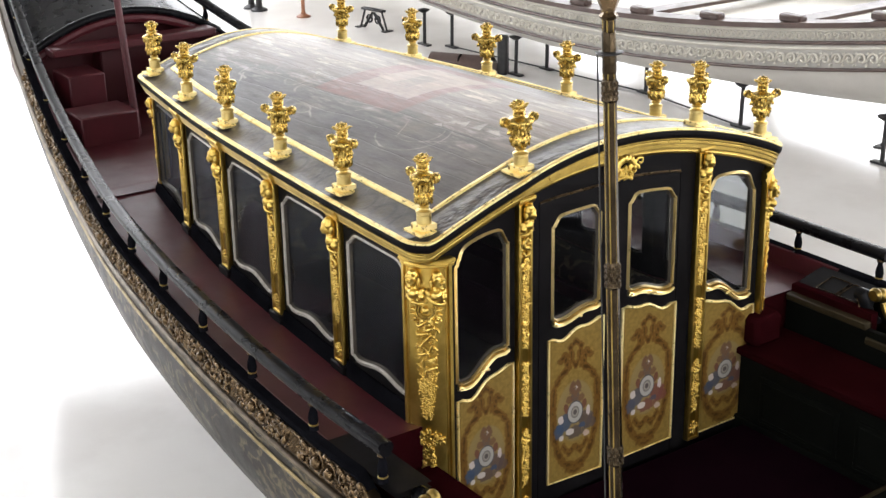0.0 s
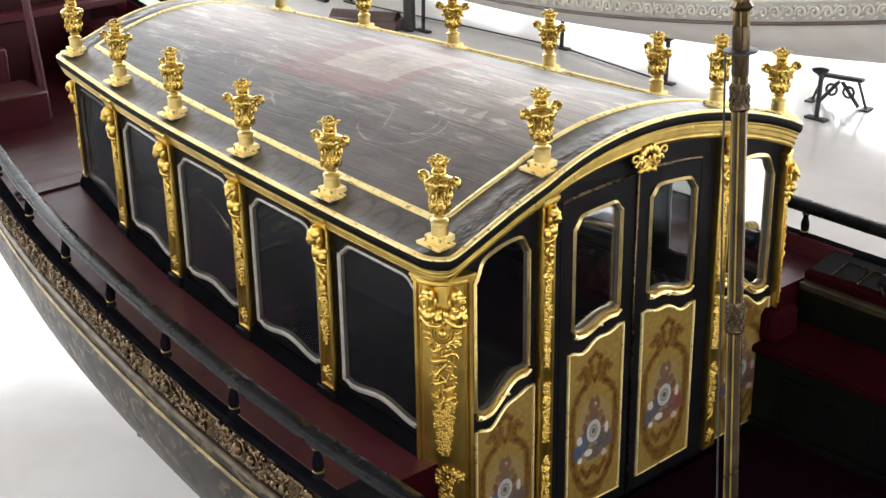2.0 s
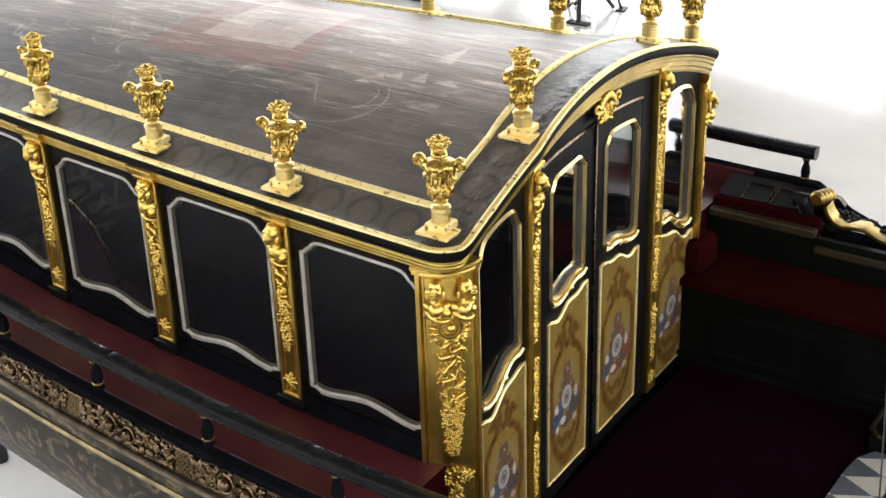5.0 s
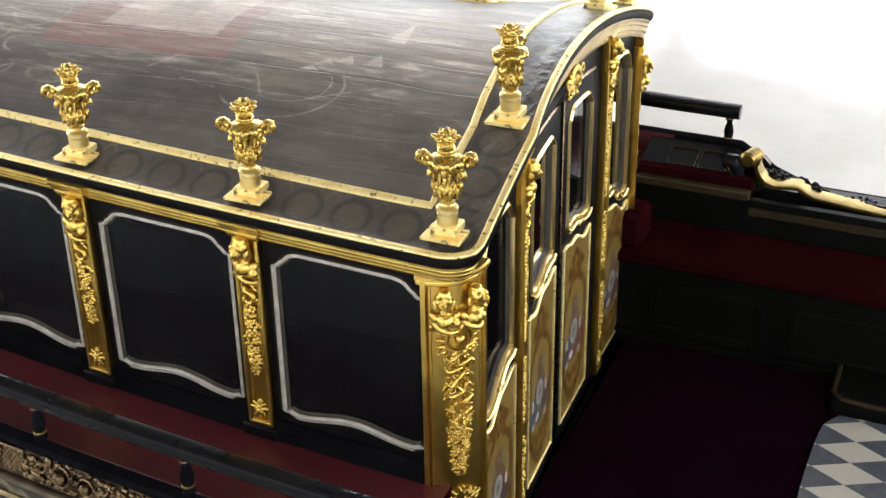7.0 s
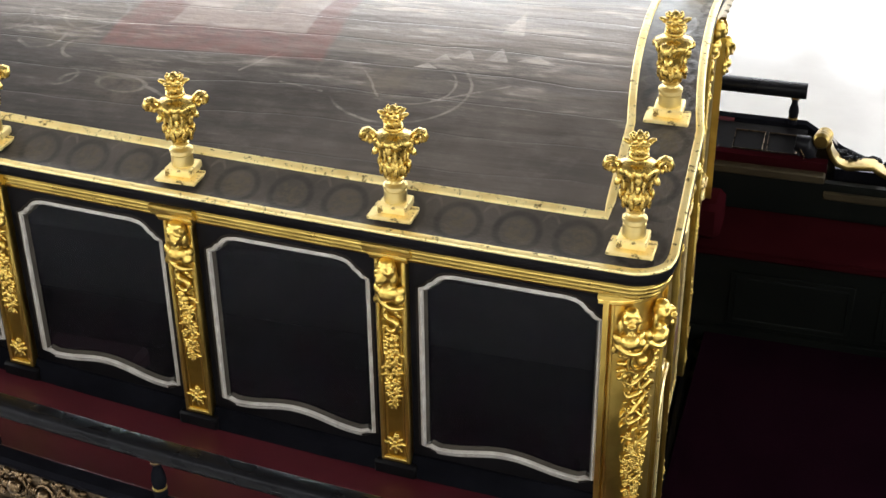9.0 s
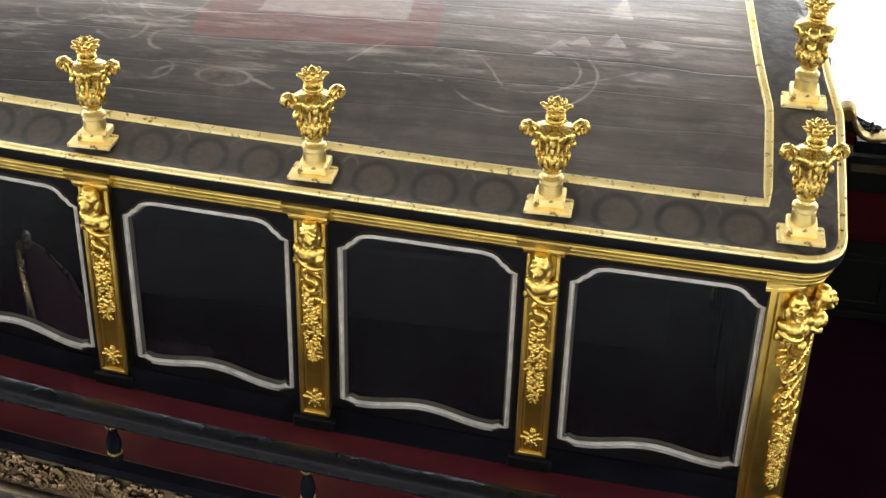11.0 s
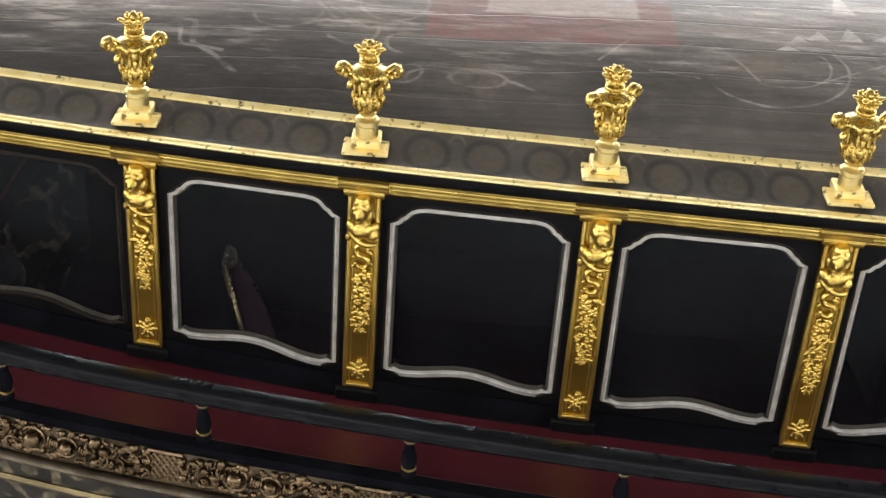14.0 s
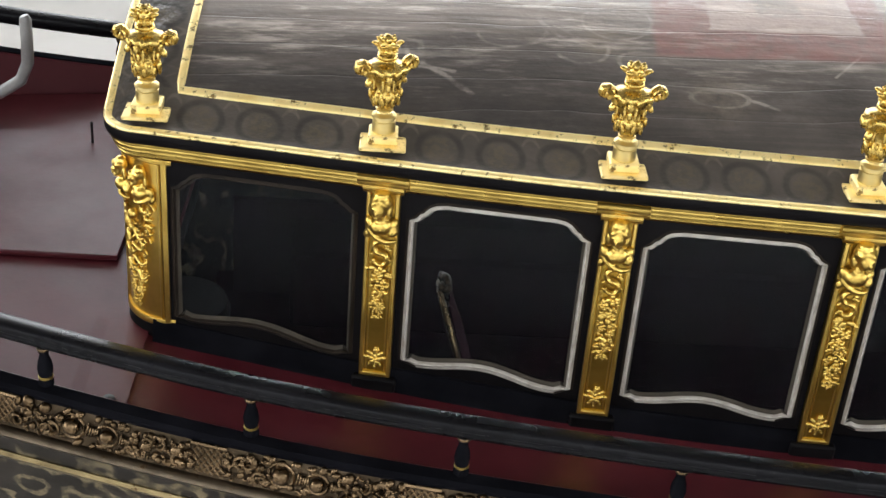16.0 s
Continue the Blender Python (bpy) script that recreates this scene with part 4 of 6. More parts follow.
def frieze_carving():
    """Carved gold foliage, bosses and lattice along the near gunwale, in repeats of 0.7 m."""
    rnd = random.Random(5)
    g = Geo()

    def on(x, d, out):
        e = 0.01
        t = Vector((2 * e, -(breadth(x + e) - breadth(x - e)), 0)).normalized()
        o = Vector((t.y, -t.x, 0))
        base = Vector((x, -breadth(x), gun_z(x) - 0.035 - d))
        return base + o * (0.03 + 0.15 * d + out)

    def lump(x, d, out, size, turn=0.0):
        g.blob(on(x, d, out), size, None, Matrix.Rotation(turn, 3, "Y"))

    def boss(x, d, r):
        """A ball in a rolled dish, ribbed on one side."""
        lump(x, d, 0.014, (r, r * 0.95, r))
        g.tube([on(x + 1.35 * r * math.cos(a), d + 1.35 * r * math.sin(a), 0.008) for a in [k * math.pi / 8 for k in range(16)]], 0.0065, 6, None, True)
        for k in range(5):
            lump(x + r * (1.75 + 0.28 * k), d + 0.1 * r * math.sin(k), 0.01, (0.0065, 0.016, r * (0.95 - 0.1 * k)), 0.25)

    def fronds(xa, xb):
        """Close-packed rolled leaves over the whole height of the board."""
        x = xa
        while x < xb:
            for d in (0.018, 0.05, 0.084):
                r = rnd.uniform(0.011, 0.021)
                lump(x + rnd.uniform(-0.012, 0.012), d + rnd.uniform(-0.012, 0.012), rnd.uniform(0.002, 0.012), (r, r * 0.9, r * rnd.uniform(0.8, 1.6)), rnd.uniform(-1.4, 1.4))
            cx, cd, r = x + rnd.uniform(-0.01, 0.01), rnd.choice((0.03, 0.072)), rnd.uniform(0.016, 0.026)
            f, a0 = rnd.choice((-1, 1)), rnd.uniform(0, 6.28)
            pts = [on(cx + r * (1 - 0.07 * q) * math.cos(a0 + f * q * 0.6), cd + r * (1 - 0.07 * q) * math.sin(a0 + f * q * 0.6), 0.012 + 0.002 * q) for q in range(9)]
            g.tube(pts, [0.0085 - 0.0004 * q for q in range(9)], 6)
            for _ in range(4):
                lump(x + rnd.uniform(-0.02, 0.02), rnd.uniform(0.0, 0.1), rnd.uniform(0.012, 0.02), (0.005, 0.007, rnd.uniform(0.008, 0.013)), rnd.uniform(0, 3.1))
            x += 0.03

    x = -6.25
    while x < 1.5:
        big = smoothstep(-0.9, 0.2, x)
        boss(x, 0.05, 0.031 + 0.006 * big)
        boss(x + 0.12, 0.056, 0.026 + 0.008 * big)
        fronds(x + 0.21, x + 0.4)
        for k in range(26):
            px, d = x + rnd.uniform(-0.05, 0.2), rnd.choice((rnd.uniform(-0.002, 0.02), rnd.uniform(0.086, 0.108)))
            r = rnd.uniform(0.008, 0.014)
            lump(px, d, rnd.uniform(0.0, 0.008), (r, r, r * rnd.uniform(1.0, 1.8)), rnd.uniform(0.6, 2.5))
        # pierced lattice between the leaf groups
        for i in range(-4, 9):
            for f in (-1, 1):
                pts = []
                for q in range(6):
                    d = 0.104 * q / 5
                    px = x + 0.41 + 0.022 * i + f * (d - 0.052) * 0.8
                    if x + 0.4 <= px <= x + 0.52:
                        pts.append(on(px, d, 0.004))
                if len(pts) > 1:
                    g.tube(pts, 0.0048, 5)
        g.tube([on(px, 0.0, 0.006) for px in (x + 0.4, x + 0.46, x + 0.52)], 0.008, 6)
        fronds(x + 0.53, x + 0.66)
        x += 0.7
    ob = part("frieze_carving", g, GOLD_OLD, hull, "carved and gilded foliage frieze")
    tagged(ob, kind="stuff")


frieze_carving()

# staff near the gunwale
staff = thing("banner_staff", "tall gilt-fluted black staff with brass collars beside the gunwale", "staff")
foot, top = Vector((1.975, -1.59, -1.73)), Vector((1.782, -1.61, 2.0))
lean = (top - foot).normalized().to_track_quat("Z", "Y").to_matrix().to_4x4()
SM = Matrix.Translation(foot) @ lean
length = (top - foot).length


def staff_at(z):
    return (z - foot.z) / (top.z - foot.z) * length


part("pole", Geo().turned([(0.026, 0), (0.024, length * 0.5), (0.021, length)], 16, SM, 8, 0.05), STAFF, staff, "fluted dark bronze pole")
for k in range(6):
    a = math.pi / 3 * k + 0.5
    g = Geo()
    g.tube([SM @ Vector((0.0235 * math.cos(a), 0.0235 * math.sin(a), 0)), SM @ Vector((0.0192 * math.cos(a), 0.0192 * math.sin(a), length))], 0.0034, 6)
    part("gilt_fillet", g, GOLD_DULL, staff, "thin gilded fillet along the pole")
for z, r, h in ((0.49, 0.027, 0.1), (1.16, 0.026, 0.08), (-0.22, 0.028, 0.08)):
    b = staff_at(z)
    part("collar", Geo().turned([(r * 0.92, b - h / 2), (r * 1.12, b - h / 2 + 0.008), (r, b - h / 2 + 0.018), (r, b), (r * 1.08, b + h / 2 - 0.012), (r * 0.9, b + h / 2)], 20, SM, 10, 0.05), STAFF, staff, "chased dark gilt collar")
    g = Geo()
    for row in range(4):
        for k in range(10):
            a = 2 * math.pi * (k + 0.5 * (row % 2)) / 10
            g.blob(SM @ Vector((r * math.cos(a), r * math.sin(a), b + (row - 1.5) * h * 0.22)), (0.0045, 0.0045, 0.008))
    part("chasing", g, GROUND, staff.children[-1], "raised gilt chasing")
b = staff_at(1.29)
part("ring", Geo().turned([(0.022, b - 0.006), (0.046, b - 0.003), (0.049, b + 0.003), (0.022, b + 0.006)], 24, SM), IRON, staff, "black iron ring")
part("sleeve", Geo().turned([(0.024, b - 0.07), (0.025, b - 0.066), (0.025, b + 0.07), (0.022, b + 0.075)], 20, SM), STAFF, staff, "dark bronze sleeve")
b = staff_at(1.40)
g = Geo().turned([(0.02, b), (0.033, b + 0.015), (0.022, b + 0.03), (0.046, b + 0.09), (0.042, b + 0.13), (0.018, b + 0.17), (0.026, b + 0.24), (0.0, b + 0.3)], 20, SM, 8, 0.08)
part("capital", g, GOLD_OLD, staff, "carved dark gilt head")
def beside(z):
    return foot + (top - foot) * ((z - foot.z) / (top.z - foot.z)) + Vector((-0.036, -0.022, 0))


single("halyard", Geo().tube([beside(-1.72), beside(-0.5), beside(0.5), beside(1.28)], 0.003, 6), IRON, "thin dark cord hanging beside the staff", "cord")

# foredeck mast stump
single("red_pole", Geo().tube([(-5.45, -0.36, -0.88), (-5.62, -0.36, 0.2), (-5.85, -0.36, 1.6)], [0.034, 0.029, 0.025], 14), RED, "dark red painted pole standing on the foredeck", "pole")

# ---- cabin ----
cabin = thing("barge_cabin", "black lacquered barge cabin with gilded pilasters and a painted canvas roof", "cabin")
INX0, INX1, INW = -3.88, -0.135, 0.238


def inner_half(x):
    return roof_w(x) - INW


def roof_field():
    g = Geo()
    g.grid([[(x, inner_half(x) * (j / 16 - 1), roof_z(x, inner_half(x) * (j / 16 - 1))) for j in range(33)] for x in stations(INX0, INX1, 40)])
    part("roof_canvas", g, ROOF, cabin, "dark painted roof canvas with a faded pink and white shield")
    g = Geo()
    for side in (-1, 1):
        rows, uvs = [], []
        for x in [XB, XB + 0.01, XB + 0.03, XB + 0.07] + stations(XB + 0.14, XE - 0.14, 60) + [XE - 0.07, XE - 0.03, XE - 0.01, XE]:
            row, uv = [], []
            a, b = inner_half(x), roof_half(x)
            for j in range(7):
                y = lerp(min(a, b), b, j / 6)
                row.append((x, side * y, roof_z(x, side * y)))
                uv.append((-x / 0.2 + 0.5, j / 6))
            rows.append(row)
            uvs.append(uv)
        g.grid(rows, uv=uvs)
    for a, b in ((INX1, XE), (XB, INX0)):
        rows, uvs = [], []
        for j in range(7):
            x = lerp(a, b, j / 6)
            w = inner_half(x)
            rows.append([(x, w * (i / 16 - 1), roof_z(x, w * (i / 16 - 1))) for i in range(33)])
            uvs.append([(w * (i / 16 - 1) / 0.2, j / 6) for i in range(33)])
        g.grid(rows, uv=uvs)
    part("roof_border", g, BORDER, cabin, "worn grey-brown painted roof border with dark roundels")


roof_field()


def rim(r=0.14, inset=0.0):
    """The roof's outline, once round, as rows for swept()."""
    pts = []
    for x in stations(XB + r, XE - r, 60):
        pts.append((x, -roof_w(x)))
    for k in range(1, 10):
        a = -math.pi / 2 + math.pi / 2 * k / 10
        w = roof_w(XE - r)
        pts.append((XE - r + r * math.cos(a), -(w - r) + r * math.sin(a)))
    w = roof_w(XE - r) - r
    pts += [(XE, lerp(-w, w, k / 40)) for k in range(41)]
    for k in range(1, 10):
        a = math.pi / 2 * k / 10
        pts.append((XE - r + r * math.cos(a), w + r * math.sin(a)))
    for x in stations(XE - r, XB + r, 60):
        pts.append((x, roof_w(x)))
    w = roof_w(XB + r) - r
    for k in range(1, 10):
        a = math.pi / 2 + math.pi / 2 * k / 10
        pts.append((XB + r + r * math.cos(a), w + r * math.sin(a)))
    pts += [(XB, lerp(w, -w, k / 40)) for k in range(41)]
    for k in range(1, 10):
        a = math.pi + math.pi / 2 * k / 10
        pts.append((XB + r + r * math.cos(a), -w + r * math.sin(a)))
    rows, n = [], len(pts)
    for i, (x, y) in enumerate(pts):
        a, b = pts[i - 1], pts[(i + 1) % n]
        t = Vector((b[0] - a[0], b[1] - a[1], 0)).normalized()
        rows.append((Vector((x, y, roof_z(x, y))), Vector((t.y, -t.x, 0)), Vector((0, 0, 1))))
    return rows


RIM = rim()
part("roof_edge_bead", Geo().swept(RIM, [(-0.03, -0.008), (-0.029, 0.003), (-0.025, 0.006), (-0.007, 0.0045), (-0.001, 0.001), (0.0, -0.004), (-0.002, -0.008)], True), GOLD_EDGE, cabin, "worn gold bead along the roof edge", 70)
part("roof_edge_cove", Geo().swept(RIM, [(-0.06, -0.006), (-0.001, -0.008), (0.001, -0.014), (0.001, -0.028), (-0.004, -0.042), (-0.012, -0.052), (-0.09, -0.052), (-0.09, -0.006)], True), BLACK, cabin, "black rounded edge under the gold bead")
part("cornice", Geo().swept(RIM, [(-0.09, -0.05), (-0.02, -0.05), (-0.0145, -0.054), (-0.0145, -0.060), (-0.021, -0.063), (-0.023, -0.067), (-0.021, -0.071), (-0.022, -0.079), (-0.031, -0.082), (-0.031, -0.086), (-0.029, -0.09), (-0.030, -0.097), (-0.041, -0.101), (-0.041, -0.106), (-0.038, -0.110), (-0.042, -0.118), (-0.09, -0.118)], True), CORNICE, cabin, "gilded cornice moulding with its shade painted in", 30)
g = Geo()
INNER = [(x, -inner_half(x)) for x in stations(INX0, INX1, 50)] + [(INX1, lerp(-inner_half(INX1), inner_half(INX1), k / 40)) for k in range(1, 40)]
INNER += [(x, inner_half(x)) for x in stations(INX1, INX0, 50)] + [(INX0, lerp(inner_half(INX0), -inner_half(INX0), k / 40)) for k in range(1, 40)]
rows = []
for i, (x, y) in enumerate(INNER):
    a, b = INNER[i - 1], INNER[(i + 1) % len(INNER)]
    t = Vector((b[0] - a[0], b[1] - a[1], 0)).normalized()
    o = Vector((t.y, -t.x, 0))
    dz = (roof_z(x + 0.01 * o.x, y + 0.01 * o.y) - roof_z(x - 0.01 * o.x, y - 0.01 * o.y)) / 0.02
    rows.append((Vector((x, y, roof_z(x, y))), Vector((o.x, o.y, dz)), Vector((0, 0, 1))))
part("roof_fillet", Geo().swept(rows, [(-0.008, -0.004), (-0.007, 0.007), (-0.002, 0.010), (0.016, 0.010), (0.021, 0.007), (0.022, -0.004)], True), GOLD_EDGE, cabin, "worn gold fillet framing the painted canvas", 30)


# openings
def outline(hw, ztl, ztr, zbl, zbr, ear=0.062, amp=0.035, round_top=0.0, bend=0.85):
    """A shouldered opening with a serpentine foot, as (x, z) run anticlockwise from its lower left corner."""
    pts = []
    for k in range(25):
        t = k / 12 - 1
        z = lerp(zbl, zbr, smoothstep(-bend, bend, t)) + amp * (0.5 + 0.5 * math.cos(math.pi * min(1, abs(t) / 0.8)))
        if abs(t) > 0.84:
            z += 0.011
        pts.append((hw * t, z))
    shoulder = [(1.0, 1.0), (0.945, 0.97), (0.915, 0.86), (0.89, 0.68), (0.845, 0.58), (0.825, 0.44), (0.78, 0.22), (0.72, 0.08), (0.62, 0.0)]
    def top(t):
        return lerp(ztl, ztr, (t + 1) / 2) + round_top * (1 - t * t)
    for a, b in shoulder:
        pts.append((hw * a, top(a) - ear * b))
    for k in range(1, 8):
        t = 0.62 - 1.24 * k / 8
        pts.append((hw * t, top(t)))
    for a, b in shoulder[::-1]:
        pts.append((-hw * a, top(-a) - ear * b))
    return pts


def plate(outer, holes, depth, m=None):
    """A board in the x-z plane from an outline with holes; its face is at y = 0, its back at y = depth."""
    g = Geo()
    loops = [outer] + holes
    flat = [p for lo in loops for p in lo]
    tris = tessellate_polygon([[Vector((a, b, 0)) for a, b in lo] for lo in loops])
    n = len(flat)
    verts = [(a, 0.0, b) for a, b in flat] + [(a, depth, b) for a, b in flat]
    faces = [tuple(t) for t in tris] + [tuple(n + i for i in t)[::-1] for t in tris]
    k = 0
    for lo in loops:
        c = len(lo)
        faces += [(k + i, k + (i + 1) % c, n + k + (i + 1) % c, n + k + i) for i in range(c)]
        k += c
    return g.push(verts, faces, m)


def ring_path(pts):
    rows, n = [], len(pts)
    for i, (x, z) in enumerate(pts):
        a, b = pts[i - 1], pts[(i + 1) % n]
        t = Vector((b[0] - a[0], 0, b[1] - a[1])).normalized()
        rows.append((Vector((x, 0, z)), Vector((t.z, 0, -t.x)), Vector((0, -1, 0))))
    return rows


def window_in(parent, pts, m, frame_mat, width=0.0165, proud=0.009, at=0.02, name="window", label=""):
    """Frame moulding and pane of an opening; m carries the opening's frame."""
    prof = [(-0.008, -0.02), (-0.008, -0.002), (-0.004, proud * 0.7), (-0.002, proud * 0.88), (0.0, proud * 0.9), (width * 0.55, proud * 0.16), (width * 0.55, -0.004)]
    fr = part(name + "_frame", Geo().swept(ring_path(pts), prof, True, m), frame_mat, parent, label, 35)
    part(name + "_bevel", Geo().swept(ring_path(pts), [(-0.017, -0.0198), (-0.015, -0.015), (-0.0082, -0.005), (-0.0082, -0.0198)], True, m), TAUPE, fr, "dark inner bevel", 35)
    if frame_mat is SILVER:
        part(name + "_surround", Geo().swept(ring_path(pts), [(width * 0.55, -0.004), (width * 0.55, 0.003), (width * 0.55 + 0.006, 0.003), (width * 0.55 + 0.009, 0.0), (width * 0.55 + 0.009, -0.004)], True, m), UMBER, fr, "dark outer line of the moulding", 35)
        # the foot is broader than the sides
        e = width * 0.55
        part(name + "_sill", Geo().swept(ring_path(pts)[2:23], [(e - 0.001, -0.004), (e - 0.001, 0.0045), (e + 0.002, 0.005), (e + 0.005, 0.0038), (e + 0.0055, -0.004)], False, m), SILVER, fr, "silvered foot of the moulding", 35)
    n = len(pts)
    g = Geo()
    tris = tessellate_polygon([[Vector((a, b, 0)) for a, b in pts]])
    g.push([(a, at, b) for a, b in pts] + [(a, at + 0.004, b) for a, b in pts], [tuple(t) for t in tris] + [tuple(n + i for i in t)[::-1] for t in tris], m)
    pane = part("pane", g, GLASS_CLEAR if frame_mat is PALE else GLASS, fr, "dark window glass", 0)
    pane.visible_shadow = False
    return fr


PIL_X = [0.0, -0.817, -1.610, -2.394, -3.171]
ends = [(-0.05, PIL_X[1])] + [(PIL_X[k], PIL_X[k + 1]) for k in range(1, 4)] + [(PIL_X[4], -3.95)]


def wall_y(x):
    return roof_w(x) - 0.078 + 0.016 * math.exp(-(((x + 2.3) / 1.1) ** 2))


for side in (-1, 1):
    for k, (xa, xb) in enumerate(ends):
        pa, pb = Vector((xa, side * wall_y(xa), 0)), Vector((xb, side * wall_y(xb), 0))
        if side < 0:
            left, right = pb, pa
        else:
            left, right = pa, pb
        ax = (right - left).normalized()
        m = Matrix((( ax.x, -ax.y, 0, left.x), (ax.y, ax.x, 0, left.y), (0, 0, 1, 0), (0, 0, 0, 1)))
        length = (right - left).length
        lo_l, lo_r = sill_z(left.x), sill_z(right.x)
        lo = min(lo_l, lo_r)
        pads = {0: (0.06, 0.02), 4: (0.02, 0.06)}.get(k, (0.06, 0.06))
        if side > 0:
            pads = pads[::-1]
        mid, hw = (pads[0] + length - pads[1]) / 2, (length - pads[0] - pads[1]) / 2 - 0.036
        if side < 0:
            mid = ({0: 0.06, 4: 0.02}.get(k, 0.06) + length - {0: 0.02, 4: 0.06}.get(k, 0.06)) / 2
        drop = {3: 0.012, 4: 0.024}.get(k, 0.002)
        ol = [(mid + a, b) for a, b in outline(hw, -0.172, -0.172, lo_l + 0.067 - drop, lo_r + 0.076 - drop)]
        rect = [(0, lo - 0.06), (length, lo - 0.06), (length, -0.1), (0, -0.1)]
        w = part("side_wall", plate(rect, [ol], 0.035, m), BLACK, cabin, "", 30)
        window_in(cabin, ol, m, SILVER if k < 4 else UMBER, label="silvered shouldered window moulding" if k < 4 else "dark shouldered window moulding")
    # black plinth along the wall's foot
    rows = []
    for x in stations(-3.98, -0.09, 40):
        rows.append((Vector((x, side * wall_y(x), sill_z(x))), Vector((0, side, 0)), Vector((0, 0, 1))))
    part("wall_plinth", Geo().swept(rows, [(-0.02, 0.03), (0.01, 0.028), (0.022, 0.0), (0.03, -0.012), (0.034, -0.042), (0.042, -0.054), (-0.02, -0.056)]), GUNWALE, cabin, "black stepped plinth moulding")


# carved ornament, built in a frame with x across, y out of the wall (negative), z up
def bust(g, put, z, s=1.0, seed=0):
    """Small carved head and shoulders in relief, as plain rounded shapes."""
    rnd = random.Random(seed)
    lean = rnd.uniform(-0.008, 0.008)

    def lump(x, dz, out, size, turn=0.0):
        put(g.blob, x * s, z + dz * s, out * s, [q * s for q in size], turn)

    lean = 1.5 * lean
    lump(lean, -0.002, 0.03, (0.023, 0.028, 0.031))
    lump(lean * 0.5, 0.016, 0.024, (0.031, 0.029, 0.027))
    lump(lean * 0.4, 0.036, 0.022, (0.023, 0.024, 0.014))
    lump(lean * 1.8, -0.006, 0.057, (0.0045, 0.006, 0.009))
    lump(lean * 1.6, 0.006, 0.05, (0.015, 0.006, 0.004))
    lump(lean * 1.6, -0.021, 0.046, (0.01, 0.01, 0.008))
    for f in (-1, 1):
        lump(lean * 0.6 + f * 0.024, -0.012, 0.022, (0.0095, 0.016, 0.024), f * 0.1)
        lump(lean * 0.8 + f * 0.012, 0.02, 0.04, (0.017, 0.014, 0.0085), f * 0.75)
        lump(f * 0.03, -0.056, 0.012, (0.016, 0.016, 0.022), f * 0.5)
    lump(0, -0.036, 0.018, (0.015, 0.02, 0.018))
    f = rnd.choice((-1, 1))
    lump(0, -0.06, 0.02, (0.033, 0.025, 0.026), f * 0.3)
    lump(-f * 0.03, -0.074, 0.018, (0.018, 0.018, 0.016), f * 0.7)
    pts = []
    for q in range(7):
        t = q / 6 * 2 - 1
        pts.append((f * 0.04 * t * s, z + (-0.086 - 0.012 * (1 - t * t) + 0.018 * t) * s, (0.014 + 0.016 * (1 - t * t)) * s))
    put(g.tube, pts, [0.0085 * s * (0.5 + 0.6 * math.sin(math.pi * (q + 0.5) / 7)) for q in range(7)])
    lump(f * 0.036, -0.088, 0.012, (0.012, 0.012, 0.018), -f * 0.5)


def fused(g, voxel=0.0032):
    """The lumps of one carving grown together into a single skin."""
    me = g.mesh("lumps", GOLD)
    ob = bpy.data.objects.new("lumps", me)
    scene.collection.objects.link(ob)
    skin = ob.modifiers.new("skin", "REMESH")
    skin.mode, skin.voxel_size = "VOXEL", voxel
    soft = ob.modifiers.new("soft", "SMOOTH")
    soft.factor, soft.iterations = 0.5, 3
    done = bpy.data.meshes.new_from_object(ob.evaluated_get(bpy.context.evaluated_depsgraph_get()))
    out = Geo()
    out.push([tuple(v.co) for v in done.vertices], [tuple(p.vertices) for p in done.polygons])
    bpy.data.objects.remove(ob)
    bpy.data.meshes.remove(me)
    bpy.data.meshes.remove(done)
    return out


def rosette(g, put, x, z, r, out, petals=5, start=0.0):
    """A small carved flower: a button in a ring of petals."""
    put(g.blob, x, z, out + r * 0.45, (r * 0.32, r * 0.32, r * 0.32))
    for k in range(petals):
        a = start + 2 * math.pi * k / petals + 0.35 * math.sin(7.0 * k + 90 * z)
        put(g.blob, x + 0.6 * r * math.cos(a), z + 0.6 * r * math.sin(a), out + r * 0.2, (r * 0.44, r * 0.4, r * 0.5), math.pi / 2 - a)


def leaf(g, put, x, z, size, a, out):
    """A carved leaf that springs from (x, z) in the direction a, its tip curling out."""
    for d, w, l, o in ((0.4, 0.3, 0.44, 0.05), (0.8, 0.22, 0.26, 0.12)):
        put(g.blob, x + d * size * math.cos(a), z + d * size * math.sin(a), out + o * size, (size * w, size * 0.2, size * l), math.pi / 2 - a)


